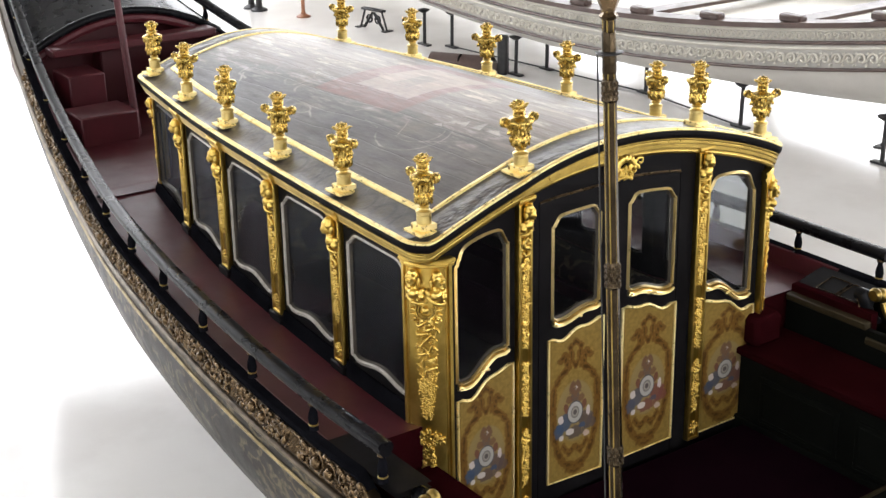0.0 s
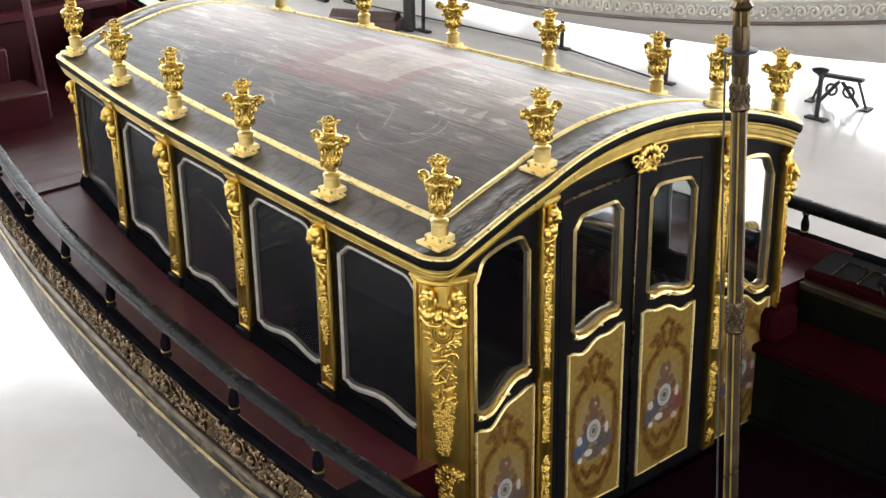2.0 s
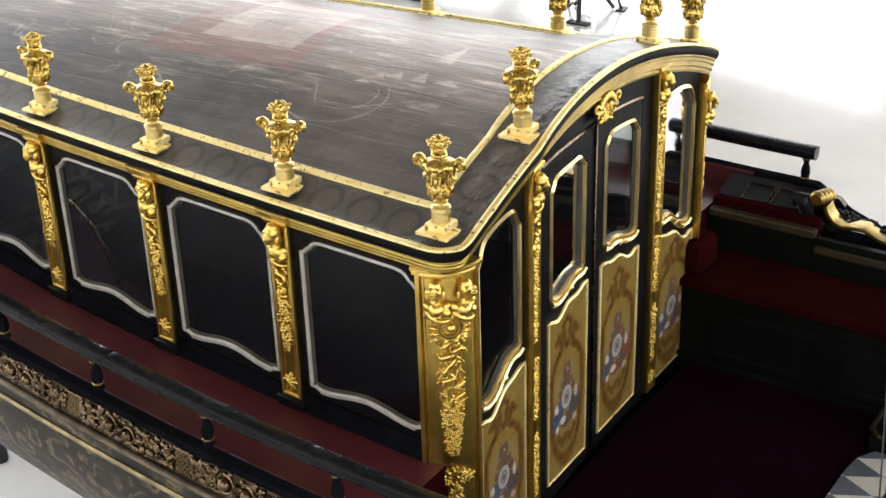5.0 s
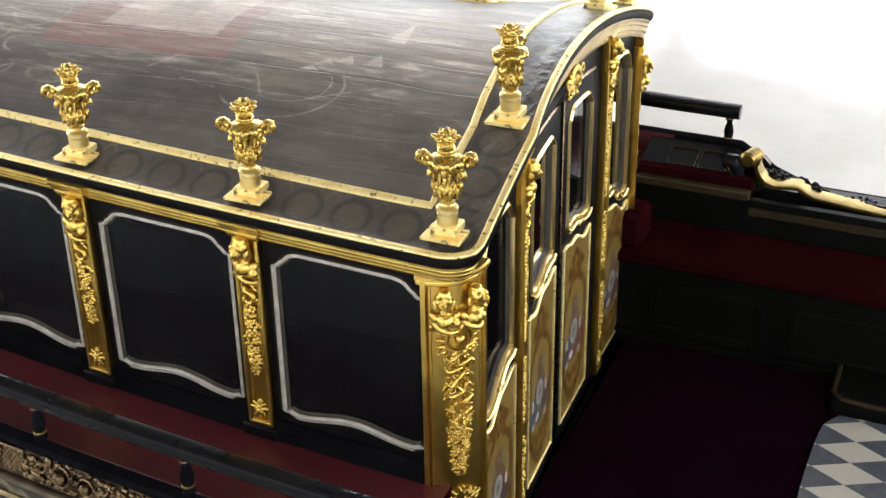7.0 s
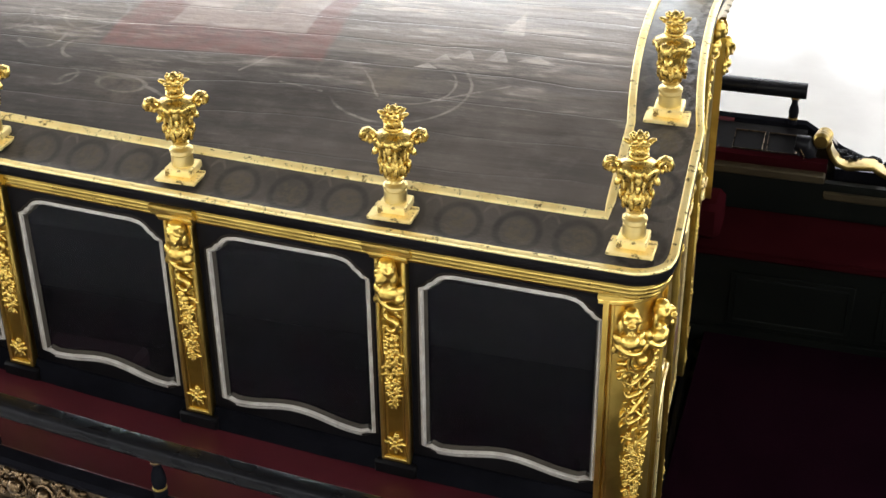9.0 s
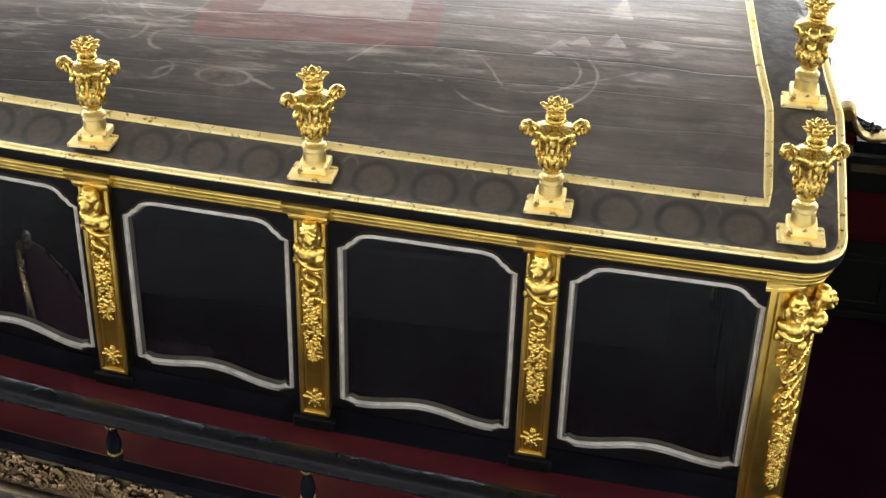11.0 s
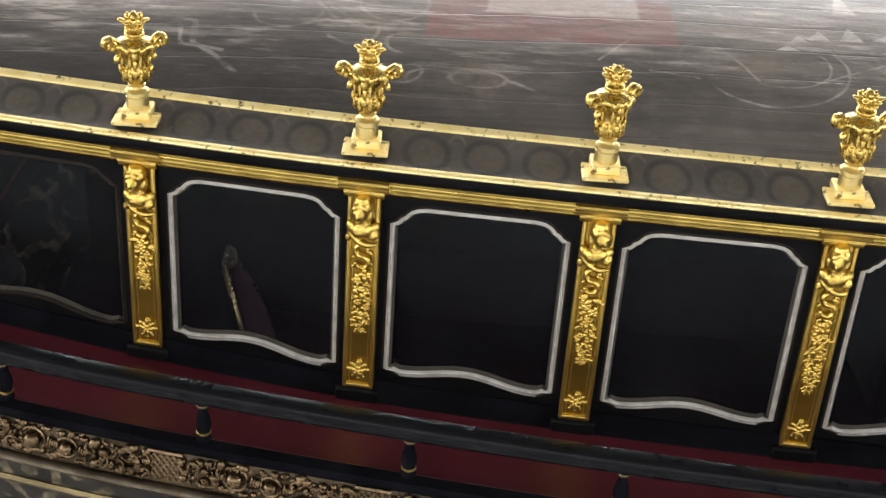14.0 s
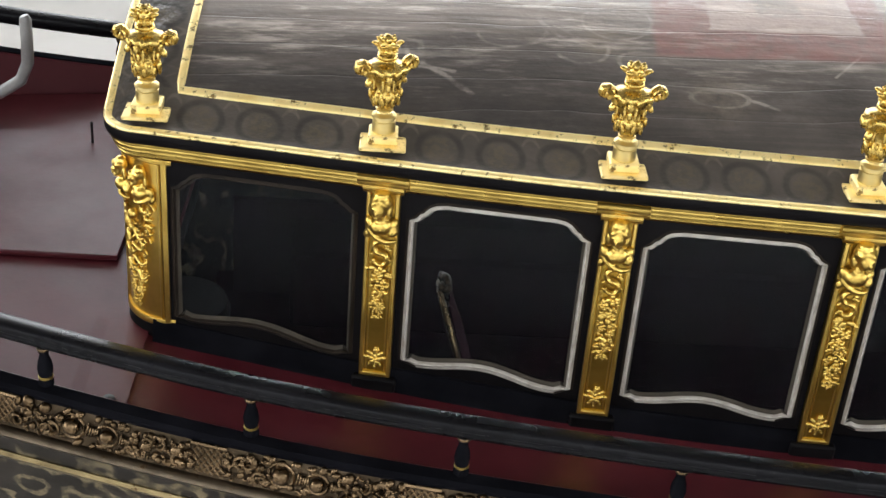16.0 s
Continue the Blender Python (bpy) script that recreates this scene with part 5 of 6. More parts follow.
def garland(g, put, z0, z1, half, rnd, size=0.015):
    """A hanging drop of flowers among leaves, narrowing towards its foot."""
    z, side = z1, 1
    while z > z0:
        t = (z - z0) / (z1 - z0)
        wide = half * (0.12 + 0.88 * math.sin(math.pi * min(1.0, 0.12 + 0.62 * t)))
        r = size * (0.68 + 0.32 * t) * rnd.uniform(0.8, 1.2)
        if rnd.random() < 0.45:
            for _ in range(3):
                leaf(g, put, side * wide * rnd.uniform(-0.3, 0.6), z + rnd.uniform(-0.4, 0.6) * r, r * rnd.uniform(1.2, 1.9), rnd.uniform(-2.9, -0.2), 0.005)
        else:
            rosette(g, put, side * wide * rnd.uniform(0.1, 0.5), z, r * 0.95, rnd.uniform(0.004, 0.01), rnd.choice((4, 5, 5, 6)), rnd.uniform(0, 1.2))
        for f in (-1, 1):
            leaf(g, put, f * wide * rnd.uniform(0.1, 0.5), z + rnd.uniform(-0.7, 0.7) * r, r * rnd.uniform(1.1, 1.8), -math.pi / 2 + f * rnd.uniform(0.3, 1.9), rnd.uniform(0.002, 0.006))
        put(g.blob, -side * wide * rnd.uniform(0.4, 0.8), z - 0.3 * r, 0.008, (r * 0.42, r * 0.42, r * 0.42))
        put(g.blob, -side * wide * rnd.uniform(0.1, 0.4), z - 0.85 * r, 0.007, (r * 0.32, r * 0.38, r * 0.6), rnd.uniform(-1, 1))
        z -= 1.2 * r
        side = -side


def scroll(g, put, x, z, r, turns, flip, thick=0.007, out=0.008):
    pts = []
    n = 14
    for q in range(n):
        a = turns * 2 * math.pi * q / (n - 1)
        rr = r * (1 - 0.75 * q / (n - 1))
        pts.append((x + flip * rr * math.cos(a), z + rr * math.sin(a), out + 0.004 * q / n))
    put(g.tube, pts, [thick * (1 - 0.4 * q / n) for q in range(n)])


def flowers(g, put, x, z0, z1, half, count, rnd, size=0.011):
    for _ in range(count):
        z = rnd.uniform(z0, z1)
        t = (z - z0) / (z1 - z0)
        wide = half * (0.35 + 0.65 * math.sin(math.pi * (0.15 + 0.8 * t)))
        r = size * rnd.uniform(0.55, 1.15)
        long = rnd.uniform(1.0, 2.1)
        put(g.blob, x + rnd.uniform(-wide, wide), z, rnd.uniform(0.002, 0.009), (r * 0.62, r * 0.75, r * 0.75 * long), rnd.uniform(0, math.pi))


def flat_put(place):
    def put(fn, *args):
        if len(args) > 3:
            x, z, out, size = args[:4]
            fn(place(x, z, out), size, None, Matrix.Rotation(args[4], 3, "Y") if len(args) > 4 else None)
        else:
            pts, rad = args
            fn([place(*p) for p in pts], rad, 6)
    return put


def pilaster_meshes(h, w, rnd, long=False, seed=0):
    """Body, then (name, mesh, label) of each part laid on it."""
    body = Geo().box((-w / 2, -0.022, 0), (w / 2, 0.02, h), b=0.003)
    rows = []
    for s in (-1, 1):
        edge = Geo().box((s * w / 2 - (0.016 if s > 0 else 0), -0.034, 0), (s * w / 2 + (0.016 if s < 0 else 0), 0, h - 0.02), b=0.005)
        rows.append(("edge_moulding", edge.mesh("edge_moulding", GOLD, 30), ""))
        line = Geo().box((s * (w / 2 - 0.024) - 0.003, -0.028, 0.02), (s * (w / 2 - 0.024) + 0.003, 0, h - (0.3 if not long else 0.26)), b=0.002)
        rows.append(("fillet", line.mesh("fillet", GOLD, 30), ""))
    rows.append(("foot_moulding", Geo().box((-w / 2, -0.0345, -0.002), (w / 2, 0, 0.016), b=0.005).mesh("foot_moulding", GOLD, 30), ""))
    def across(reach, profile):
        return Geo().swept([(Vector((x, 0, h)), Vector((0, -1, 0)), Vector((0, 0, 1))) for x in (-w / 2 - reach, w / 2 + reach)], profile)

    if long:
        cap = across(0.01, [(-0.01, -0.036), (0.034, -0.036), (0.036, -0.028), (0.04, -0.022), (0.046, -0.016), (0.046, -0.004), (0.042, 0.0), (-0.01, 0.0)])
        rows.append(("capital", cap.mesh("capital", GOLD, 30), "gilded moulded capital"))
    else:
        # the cornice breaks forward over each pilaster
        cap = across(0.012, [(-0.01, -0.018), (0.037, -0.018), (0.041, -0.012), (0.042, -0.006), (0.048, 0.0), (0.048, 0.012), (-0.01, 0.012)])
        rows.append(("capital", cap.mesh("capital", GOLD, 30), "gilded moulded capital"))
        brow = across(0.03, [(-0.01, 0.0125), (0.05, 0.0125), (0.054, 0.018), (0.055, 0.026), (0.062, 0.031), (0.066, 0.038), (0.066, 0.05), (0.06, 0.0535), (-0.01, 0.0535)])
        rows.append(("cornice_break", brow.mesh("cornice_break", GOLD, 30), "gilded cornice breaking forward"))
    put = flat_put(lambda x, z, out: Vector((x, -0.022 - out, z)))
    g = Geo()
    bust(g, put, h - 0.062 if not long else h - 0.085, 1.24 if not long else 1.05, seed)
    rows.append(("carved_head", fused(g).mesh("carved_head", GOLD, 60), "gilded head in relief"))
    g = Geo()
    top = h - (0.2 if not long else 0.222)
    r_, zc = 0.023, top - 0.048
    wave = [(r_ * math.cos(w), zc + r_ + r_ * math.sin(w)) for w in [math.radians(20 + 250 * q / 10) for q in range(11)]]
    wave += [(r_ * math.cos(w), zc - r_ + r_ * math.sin(w)) for w in [math.radians(90 - 250 * q / 10) for q in range(1, 11)]]
    put(g.tube, [(a, b, 0.012) for a, b in wave], [0.0055 + 0.006 * math.sin(math.pi * q / 20) for q in range(21)])
    for a, b in (wave[0], wave[-1]):
        put(g.blob, a, b, 0.013, (0.0085, 0.0085, 0.0085))
    for f, dz in ((-1, -0.05), (1, -0.03), (-1, -0.085), (1, -0.07)):
        leaf(g, put, f * 0.012, top + dz, 0.026, -math.pi / 2 + f * 1.2, 0.003)
    rows.append(("carved_scroll", g.mesh("carved_scroll", GOLD, 60), "gilded scrolls in relief"))
    for z0, z1 in (((0.245, top - 0.122),) if not long else ((1.0, top - 0.122), (0.6, 0.92), (0.2, 0.52))):
        g = Geo()
        garland(g, put, z0, z1, 0.036 if not long else 0.031, rnd, 0.021 if not long else 0.018)
        rows.append(("flower_drop", g.mesh("flower_drop", GOLD, 60), "gilded drop of flowers and leaves"))
    g = Geo()
    rosette(g, put, 0, 0.074, 0.02, 0.006)
    for a in (0.25, 0.85, 1.57, 2.29, 2.89, 3.9, 4.71, 5.5):
        leaf(g, put, 0.008 * math.cos(a), 0.07 + 0.012 * math.sin(a), 0.034 if 0 < a < 3 else 0.024, a, 0.004)
    rosette(g, put, 0.004, 0.112, 0.011, 0.004)
    rows.append(("foot_flower", g.mesh("foot_flower", GOLD, 60), "gilded sprig at the foot"))
    return body.mesh("pilaster", GOLD_SHADED, 30), rows


def place_pilaster(meshes, m):
    body = new("pilaster", meshes[0])
    body.parent = cabin
    body.matrix_basis = m
    tagged(body, "gilded panelled pilaster")
    for name, me, label in meshes[1]:
        ob = new(name, me)
        ob.parent = body
        tagged(ob, label)


PIL_SIDE = [pilaster_meshes(-0.108 - sill_z(PIL_X[k]), 0.112, random.Random(20 + k), False, k) for k in range(1, 5)]
for side in (-1, 1):
    for k in range(1, 5):
        x = PIL_X[k]
        e = 0.02
        slope = math.degrees(math.atan2(roof_w(x + e) - roof_w(x - e), 2 * e))
        turn = -slope if side < 0 else 180 + slope
        place_pilaster(PIL_SIDE[k - 1], pose(x, side * wall_y(x), sill_z(x), 0, 0, turn))
        b = Geo().box((-0.08, -0.05, -0.056), (0.08, 0, -0.0), pose(x, side * wall_y(x), sill_z(x), 0, 0, turn), 0.008)
        part("plinth_block", b, BLACK, cabin)

# door end: local x is +y of the barge, local y goes into the cabin
EM = Matrix(((0, -1, 0, 0.045), (1, 0, 0, 0), (0, 0, 1, 0), (0, 0, 0, 1)))
SILL_END = -1.78


def arch(y):
    return roof_z(XE, y) - 0.11


def end_piece(y0, y1, z0, holes, depth=0.04, top=arch, m=EM):
    n = 12
    pts = [(y0, z0), (y1, z0)] + [(lerp(y1, y0, k / n), top(lerp(y1, y0, k / n))) for k in range(n + 1)]
    return plate(pts, holes, depth, m)


def carved_sill(parent, pts):
    """Pale moulded sill under an end window, following its serpentine foot."""
    rows = []
    for i in range(25):
        a, b = pts[max(i - 1, 0)], pts[min(i + 1, 24)]
        d = Vector((b[0] - a[0], 0, b[1] - a[1])).normalized()
        rows.append((Vector((pts[i][0] * 1.0, 0, pts[i][1] - 0.016)), Vector((d.z, 0, -d.x)), Vector((0, -1, 0))))
    g = Geo().swept(rows, [(-0.004, 0.0), (-0.002, 0.02), (0.006, 0.026), (0.012, 0.016), (0.018, 0.018), (0.024, 0.008), (0.024, 0.0)], False, EM)
    mid = pts[12]
    for k in range(-2, 3):
        g.blob(EM @ Vector((mid[0] + 0.012 * k, -0.02, mid[1] - 0.022 - 0.003 * abs(k))), (0.008, 0.008, 0.008))
    part("window_sill", g, PALE, parent, "pale gilded serpentine sill", 35)


def painted_panel(parent, hw, mid, ztl, ztr, zb, m, name="painted_panel"):
    pts = [(mid - hw, zb), (mid + hw, zb)]
    for k in range(13):
        t = 1 - k / 6
        z = lerp(ztl, ztr, smoothstep(-0.7, 0.7, t))
        pts.append((mid + hw * t, z + 0.012 * math.cos(math.pi * t * 2.0)))
    tris = tessellate_polygon([[Vector((a, b, 0)) for a, b in pts]])
    n = len(pts)
    zt = max(ztl, ztr)
    g = Geo()
    g.push([(a, -0.004, b) for a, b in pts] + [(a, 0.01, b) for a, b in pts], [tuple(t) for t in tris] + [tuple(n + i for i in t)[::-1] for t in tris], m,
           [((a - mid) / (2 * hw) + 0.5, (b - zb) / (zt - zb)) for a, b in pts] * 2)
    p = part(name, g, PANEL, parent, "gold-ground painting of foliage round a medallion", 0)
    part("panel_moulding", Geo().swept(ring_path(pts), [(-0.004, -0.004), (-0.004, 0.006), (-0.001, 0.011), (0.004, 0.013), (0.009, 0.010), (0.012, 0.004), (0.012, -0.004)], True, m), GOLD_EDGE, p, "gilded panel moulding", 35)
    return p


for s in (-1, 1):
    mid, hw = (-0.845, 0.165) if s < 0 else (0.856, 0.18)
    a = (-0.115, -0.055, -0.83, -0.705)
    ztl, ztr, zbl, zbr = a if s < 0 else (a[1], a[0], a[3], a[2])
    ol = [(mid + p, q) for p, q in outline(hw, ztl, ztr, zbl, zbr, 0.07, 0.008, 0.03, 0.6)]
    y0, y1 = sorted((s * 0.652, s * 1.12))
    w = part("end_wall", end_piece(y0, y1, SILL_END, [ol]), BLACK, cabin, "", 30)
    carved_sill(window_in(cabin, ol, EM, PALE, width=0.018, proud=0.014, label="pale gilded window moulding"), ol)
    t = (-0.935, -0.815) if s < 0 else (-0.815, -0.935)
    painted_panel(cabin, 0.178 if s < 0 else 0.207, -0.83 if s < 0 else 0.875, t[0], t[1], -1.66, EM)
    # door leaf
    mid, hw = s * 0.255 + 0.031, 0.157
    a = (-0.05, -0.012, -0.632, -0.578)
    ztl, ztr, zbl, zbr = a if s < 0 else (a[1], a[0], a[3], a[2])
    ol = [(mid + p, q) for p, q in outline(hw, ztl, ztr, zbl, zbr, 0.05, 0.008, 0.008, 0.6)]
    y0, y1 = sorted((s * 0.004 + 0.03, s * 0.47))
    door = part("door", end_piece(y0, y1, -1.74, [ol], 0.035, lambda y: 0.085 - 0.22 * y * y), BLACK, cabin, "black lacquered door leaf", 30)
    carved_sill(window_in(door, ol, EM, PALE, width=0.018, proud=0.014, label="pale gilded window moulding"), ol)
    t = (-0.752, -0.683) if s < 0 else (-0.683, -0.752)
    painted_panel(door, 0.182, s * 0.252 + 0.032, t[0], t[1], -1.615, EM)
    # jambs and lintel
    y0, y1 = sorted((s * 0.474, s * 0.55))
    part("door_jamb", end_piece(y0, y1, SILL_END, [], 0.05), BLACK, cabin, "", 30)
    y0, y1 = sorted((s * 0.0, s * 0.474))
    n = 10
    pts = [(lerp(y0, y1, k / n), 0.09 - 0.22 * lerp(y0, y1, k / n) ** 2) for k in range(n + 1)] + [(lerp(y1, y0, k / n), arch(lerp(y1, y0, k / n))) for k in range(n + 1)]
    part("lintel", plate(pts, [], 0.05, EM), BLACK, cabin, "", 30)
    part("pilaster_backing", end_piece(*sorted((s * 0.55, s * 0.652)), SILL_END, [], 0.05), BLACK, cabin, "", 30)
rows = []
for k in range(21):
    y = lerp(-0.47, 0.47, k / 20)
    rows.append((Vector((y, 0, 0.092 - 0.22 * y * y)), Vector((0, 0, 1)), Vector((0, -1, 0))))
part("door_head_moulding", Geo().swept(rows, [(-0.004, -0.004), (-0.004, 0.006), (0.002, 0.01), (0.008, 0.004), (0.008, -0.004)], False, EM), GOLD_OLD, cabin, "thin gilded line over the doors")
part("meeting_stile", Geo().box((0.024, -0.012, -1.73), (0.036, 0.0, 0.08), EM, 0.004), GOLD_OLD, cabin)
PIL_END = pilaster_meshes(1.74 + 0.10, 0.1, random.Random(40), True)
for s in (-1, 1):
    y = s * 0.6 + (0.02 if s > 0 else 0.012)
    foot, beyond = Vector(skew((0.045, y, -1.74))), Vector(skew((0.045, y + 0.05, -1.74)))
    place_pilaster(PIL_END, pose(foot.x, foot.y, -1.74, 0, 0, 90 + math.degrees(math.atan2(foot.x - beyond.x, beyond.y - foot.y))))
part("end_plinth", Geo().box((-1.1, -0.03, SILL_END), (1.1, 0.01, -1.735), EM, 0.01), BLACK, cabin)
# shell ornament over the doors
g = Geo()
rnd = random.Random(9)
put = flat_put(lambda x, z, out: Vector((x, -0.012 - out, z)))
for k in range(9):
    a = math.pi * (k / 8)
    put(g.blob, 0.05 * math.cos(a), 0.135 + 0.05 * math.sin(a), 0.012, (0.014, 0.014, 0.022))
flowers(g, put, 0, 0.07, 0.15, 0.055, 50, rnd, 0.014)
for s in (-1, 1):
    scroll(g, put, s * 0.045, 0.12, 0.03, 1.1, s, 0.008, 0.014)
    scroll(g, put, s * 0.08, 0.155, 0.022, 1.0, -s, 0.007, 0.014)
gg = Geo()
gg.push(g.v, g.f, EM @ pose(0.055, -0.015, -0.005) @ Matrix.Translation((0, 0, 0.055)) @ Matrix.Diagonal((1.2, 1.1, 0.68, 1)))
part("shell_ornament", gg, GOLD, cabin, "gilded shell and flower ornament over the doors", 60)


def corner_pilaster(front, side, z0, z1, rich, seed):
    """Quarter-round gilded corner with carving; front: at the door end."""
    r = 0.17 if side < 0 or not front else 0.125
    x0 = (XE - 0.045) if front else (XB + 0.045)
    w = roof_w(x0) - 0.05
    cx = x0 - r if front else x0 + r
    cy = side * (w - r)
    sx = 1 if front else -1

    def place(a, z, out):
        """a runs from 0 at the long side to 1 at the end."""
        w_ = a * math.pi / 2
        d = Vector((sx * math.sin(w_), side * math.cos(w_), 0))
        return Vector((cx, cy, z)) + d * (r + out)

    g = Geo()

    def out(a):
        edge = min(a, 1 - a)
        if edge < 0.07:
            return 0.012
        if edge < 0.1:
            return -0.004
        if edge < 0.13:
            return 0.004
        return 0.0

    fine = [0, 0.001, 0.065, 0.075, 0.1, 0.105, 0.125, 0.135] + stations(0.16, 0.84, 10) + [0.865, 0.875, 0.895, 0.9, 0.925, 0.935, 0.999, 1]
    rows = [[place(a, z, -0.05 if a in (0, 1) else out(a)) for a in fine] for z in stations(z0, z1, 6)]
    g.grid(rows)
    bands = []
    for zc, hh, oo in ((z1 - 0.012, 0.024, 0.02), (z1 - 0.034, 0.02, 0.01), (z0 + 0.015, 0.03, 0.012)):
        path = [(place(a, zc, 0), (place(a, zc, 1) - place(a, zc, 0)), Vector((0, 0, 1))) for a in stations(-0.06, 1.06, 16)]
        bands.append(Geo().swept(path, [(-0.03, -hh / 2), (oo * 0.6, -hh / 2), (oo, -hh / 4), (oo, hh / 4), (oo * 0.7, hh / 2), (-0.03, hh / 2)]))
    body = part("corner_pilaster", g, GOLD, cabin, "broad gilded quarter-round corner pilaster", 30)
    for name, band in zip(("capital", "necking", "foot_moulding"), bands):
        part(name, band, GOLD, body, "", 30)
    o = Geo()
    rnd = random.Random(seed)
    k = 1 / (r * math.pi / 2)

    def put(fn, *args):
        if len(args) > 3:
            x, z, ou, size = args[:4]
            p = place(0.5 + x * k, z, ou)
            axis = place(0.5 + x * k, z, 1) - place(0.5 + x * k, z, 0)
            fn(p, (size[0] * 0.9, size[0] * 0.9, size[2]), None, Matrix.Rotation(-args[4], 3, axis) if len(args) > 4 else None)
        else:
            pts, rad = args
            fn([place(0.5 + p[0] * k, p[1], p[2]) for p in pts], rad, 6)

    for s in (-1, 1):
        o = Geo()

        def shifted(fn, *args, s=s):
            if len(args) > 3:
                put(fn, args[0] + s * 0.05, *args[1:])
            else:
                put(fn, [(p[0] + s * 0.05, p[1], p[2]) for p in args[0]], args[1])

        bust(o, shifted, z1 - 0.1 - 0.006 * (s > 0), 1.16 if rich else 0.95, seed + s)
        part("carved_head", fused(o), GOLD, body, "gilded head in relief", 60)
    o = Geo()
    top = z1 - 0.262
    put(o.blob, 0, top, 0.012, (0.021, 0.021, 0.021))
    for r_, th in ((0.036, 0.0052), (0.05, 0.006)):
        put(o.tube, [(r_ * math.cos(w), top - 0.004 + r_ * math.sin(w), 0.007) for w in [math.radians(150 + 240 * q / 14) for q in range(15)]], [th] * 15)
    for f in (-1, 1):
        scroll(o, put, f * 0.058, top + 0.04, 0.03, 1.1, f, 0.0085, 0.008)
        scroll(o, put, f * 0.05, top - 0.056, 0.026, 1.0, -f, 0.0075, 0.007)
        for j in range(4):
            leaf(o, put, f * 0.048, top + 0.012 - 0.02 * j, 0.034, math.pi / 2 - f * (1.0 + 0.35 * j), 0.003)
        leaf(o, put, f * 0.012, top - 0.05, 0.04, -math.pi / 2 + f * 0.5, 0.004)
    part("cartouche", o, GOLD, body, "gilded scrolled cartouche", 60)

    def foliage(za, zb):
        """Interlaced leaf scrolls, then flowers, tapering to a point."""
        o = Geo()
        mid = lerp(za, zb, 0.46)
        z, f = zb, 1
        while z > mid:
            cx = f * rnd.uniform(0.006, 0.044)
            scroll(o, put, cx, z + rnd.uniform(-0.01, 0.01), rnd.uniform(0.016, 0.031), rnd.uniform(0.55, 1.2), rnd.choice((-1, 1)), rnd.uniform(0.005, 0.0075), 0.006)
            bend = rnd.uniform(2.5, 5.5)
            turn = rnd.uniform(-0.7, 0.7)
            pts, fat = [], []
            for q in range(11):
                t = q / 10 - 0.5
                u, v = 0.07 * t, 0.016 * math.sin(bend * 2 * t)
                pts.append((-cx * 0.6 + u * math.cos(turn) - v * math.sin(turn), z + u * math.sin(turn) + v * math.cos(turn), 0.007 + 0.005 * math.cos(3 * t)))
                fat.append(0.003 + 0.0055 * math.cos(math.pi * t))
            put(o.tube, pts, fat)
            for _ in range(5):
                leaf(o, put, rnd.uniform(-0.05, 0.05), z - rnd.uniform(-0.015, 0.02), rnd.uniform(0.012, 0.02), rnd.uniform(-3.4, 0.3), 0.002)
            if rnd.random() < 0.5:
                rosette(o, put, -cx, z - 0.006, rnd.uniform(0.011, 0.016), 0.004, 5, z * 40)
            z -= 0.027
            f = -f
        garland(o, put, za, mid + 0.03, 0.056, rnd, 0.0135)
        for _ in range(int(50 * (mid - za) / 0.3)):
            zc = rnd.uniform(lerp(za, mid, 0.2), mid + 0.02)
            wide = 0.058 * (zc - za) / (mid - za)
            if rnd.random() < 0.5:
                rosette(o, put, rnd.uniform(-wide, wide), zc, rnd.uniform(0.009, 0.014), 0.003, 5, zc * 50)
            else:
                leaf(o, put, rnd.uniform(-wide, wide), zc, rnd.uniform(0.013, 0.02), rnd.uniform(-2.7, -0.4), 0.002)
        part("flower_drop", o, GOLD, body, "gilded drop of flowers and leaves", 60)

    if not rich:
        foliage(z0 + 0.06, top - 0.07)
        return
    foliage(top - 0.61, top - 0.075)
    # crown of leaves over a last short drop
    o = Geo()
    zc = top - 0.71
    for f in (-1, 1):
        for j in range(4):
            scroll(o, put, f * (0.02 + 0.014 * j), zc - 0.012 * j, 0.028 - 0.003 * j, 0.7, f, 0.007, 0.006)
            leaf(o, put, f * 0.016 * j, zc + 0.01 - 0.008 * j, 0.04, math.pi / 2 - f * (0.25 + 0.35 * j), 0.004)
    for j in range(3):
        rosette(o, put, 0.03 * (j - 1), zc - 0.03 - 0.014 * (j == 1), 0.017, 0.005)
    garland(o, put, zc - 0.24, zc - 0.06, 0.05, rnd, 0.016)
    part("leaf_crown", o, GOLD, body, "gilded crown of leaves and flowers", 60)


corner_pilaster(True, -1, SILL_END, -0.108, True, 61)
corner_pilaster(True, 1, SILL_END, -0.108, True, 62)
corner_pilaster(False, -1, sill_z(-4.0) + 0.0, -0.108, False, 63)
corner_pilaster(False, 1, sill_z(-4.0) + 0.0, -0.108, False, 64)
for side in (-1, 1):
    part("corner_plinth", Geo().turned([(0.186, 0), (0.186, 0.02), (0.178, 0.045), (0.174, 0.056)], 28, pose(XB + 0.22, side * (roof_w(XB) - 0.215), sill_z(-4.0) - 0.054)), BLACK, cabin)
# back end
BM = Matrix(((0, 1, 0, XB + 0.075), (-1, 0, 0, 0), (0, 0, 1, 0), (0, 0, 0, 1)))
wb = roof_w(XB) - 0.18
part("back_wall", plate([(-wb, -1.0), (wb, -1.0)] + [(lerp(wb, -wb, k / 12), roof_z(XB, lerp(wb, -wb, k / 12)) - 0.11) for k in range(13)], [], 0.04, BM), BLACK, cabin, "", 30)
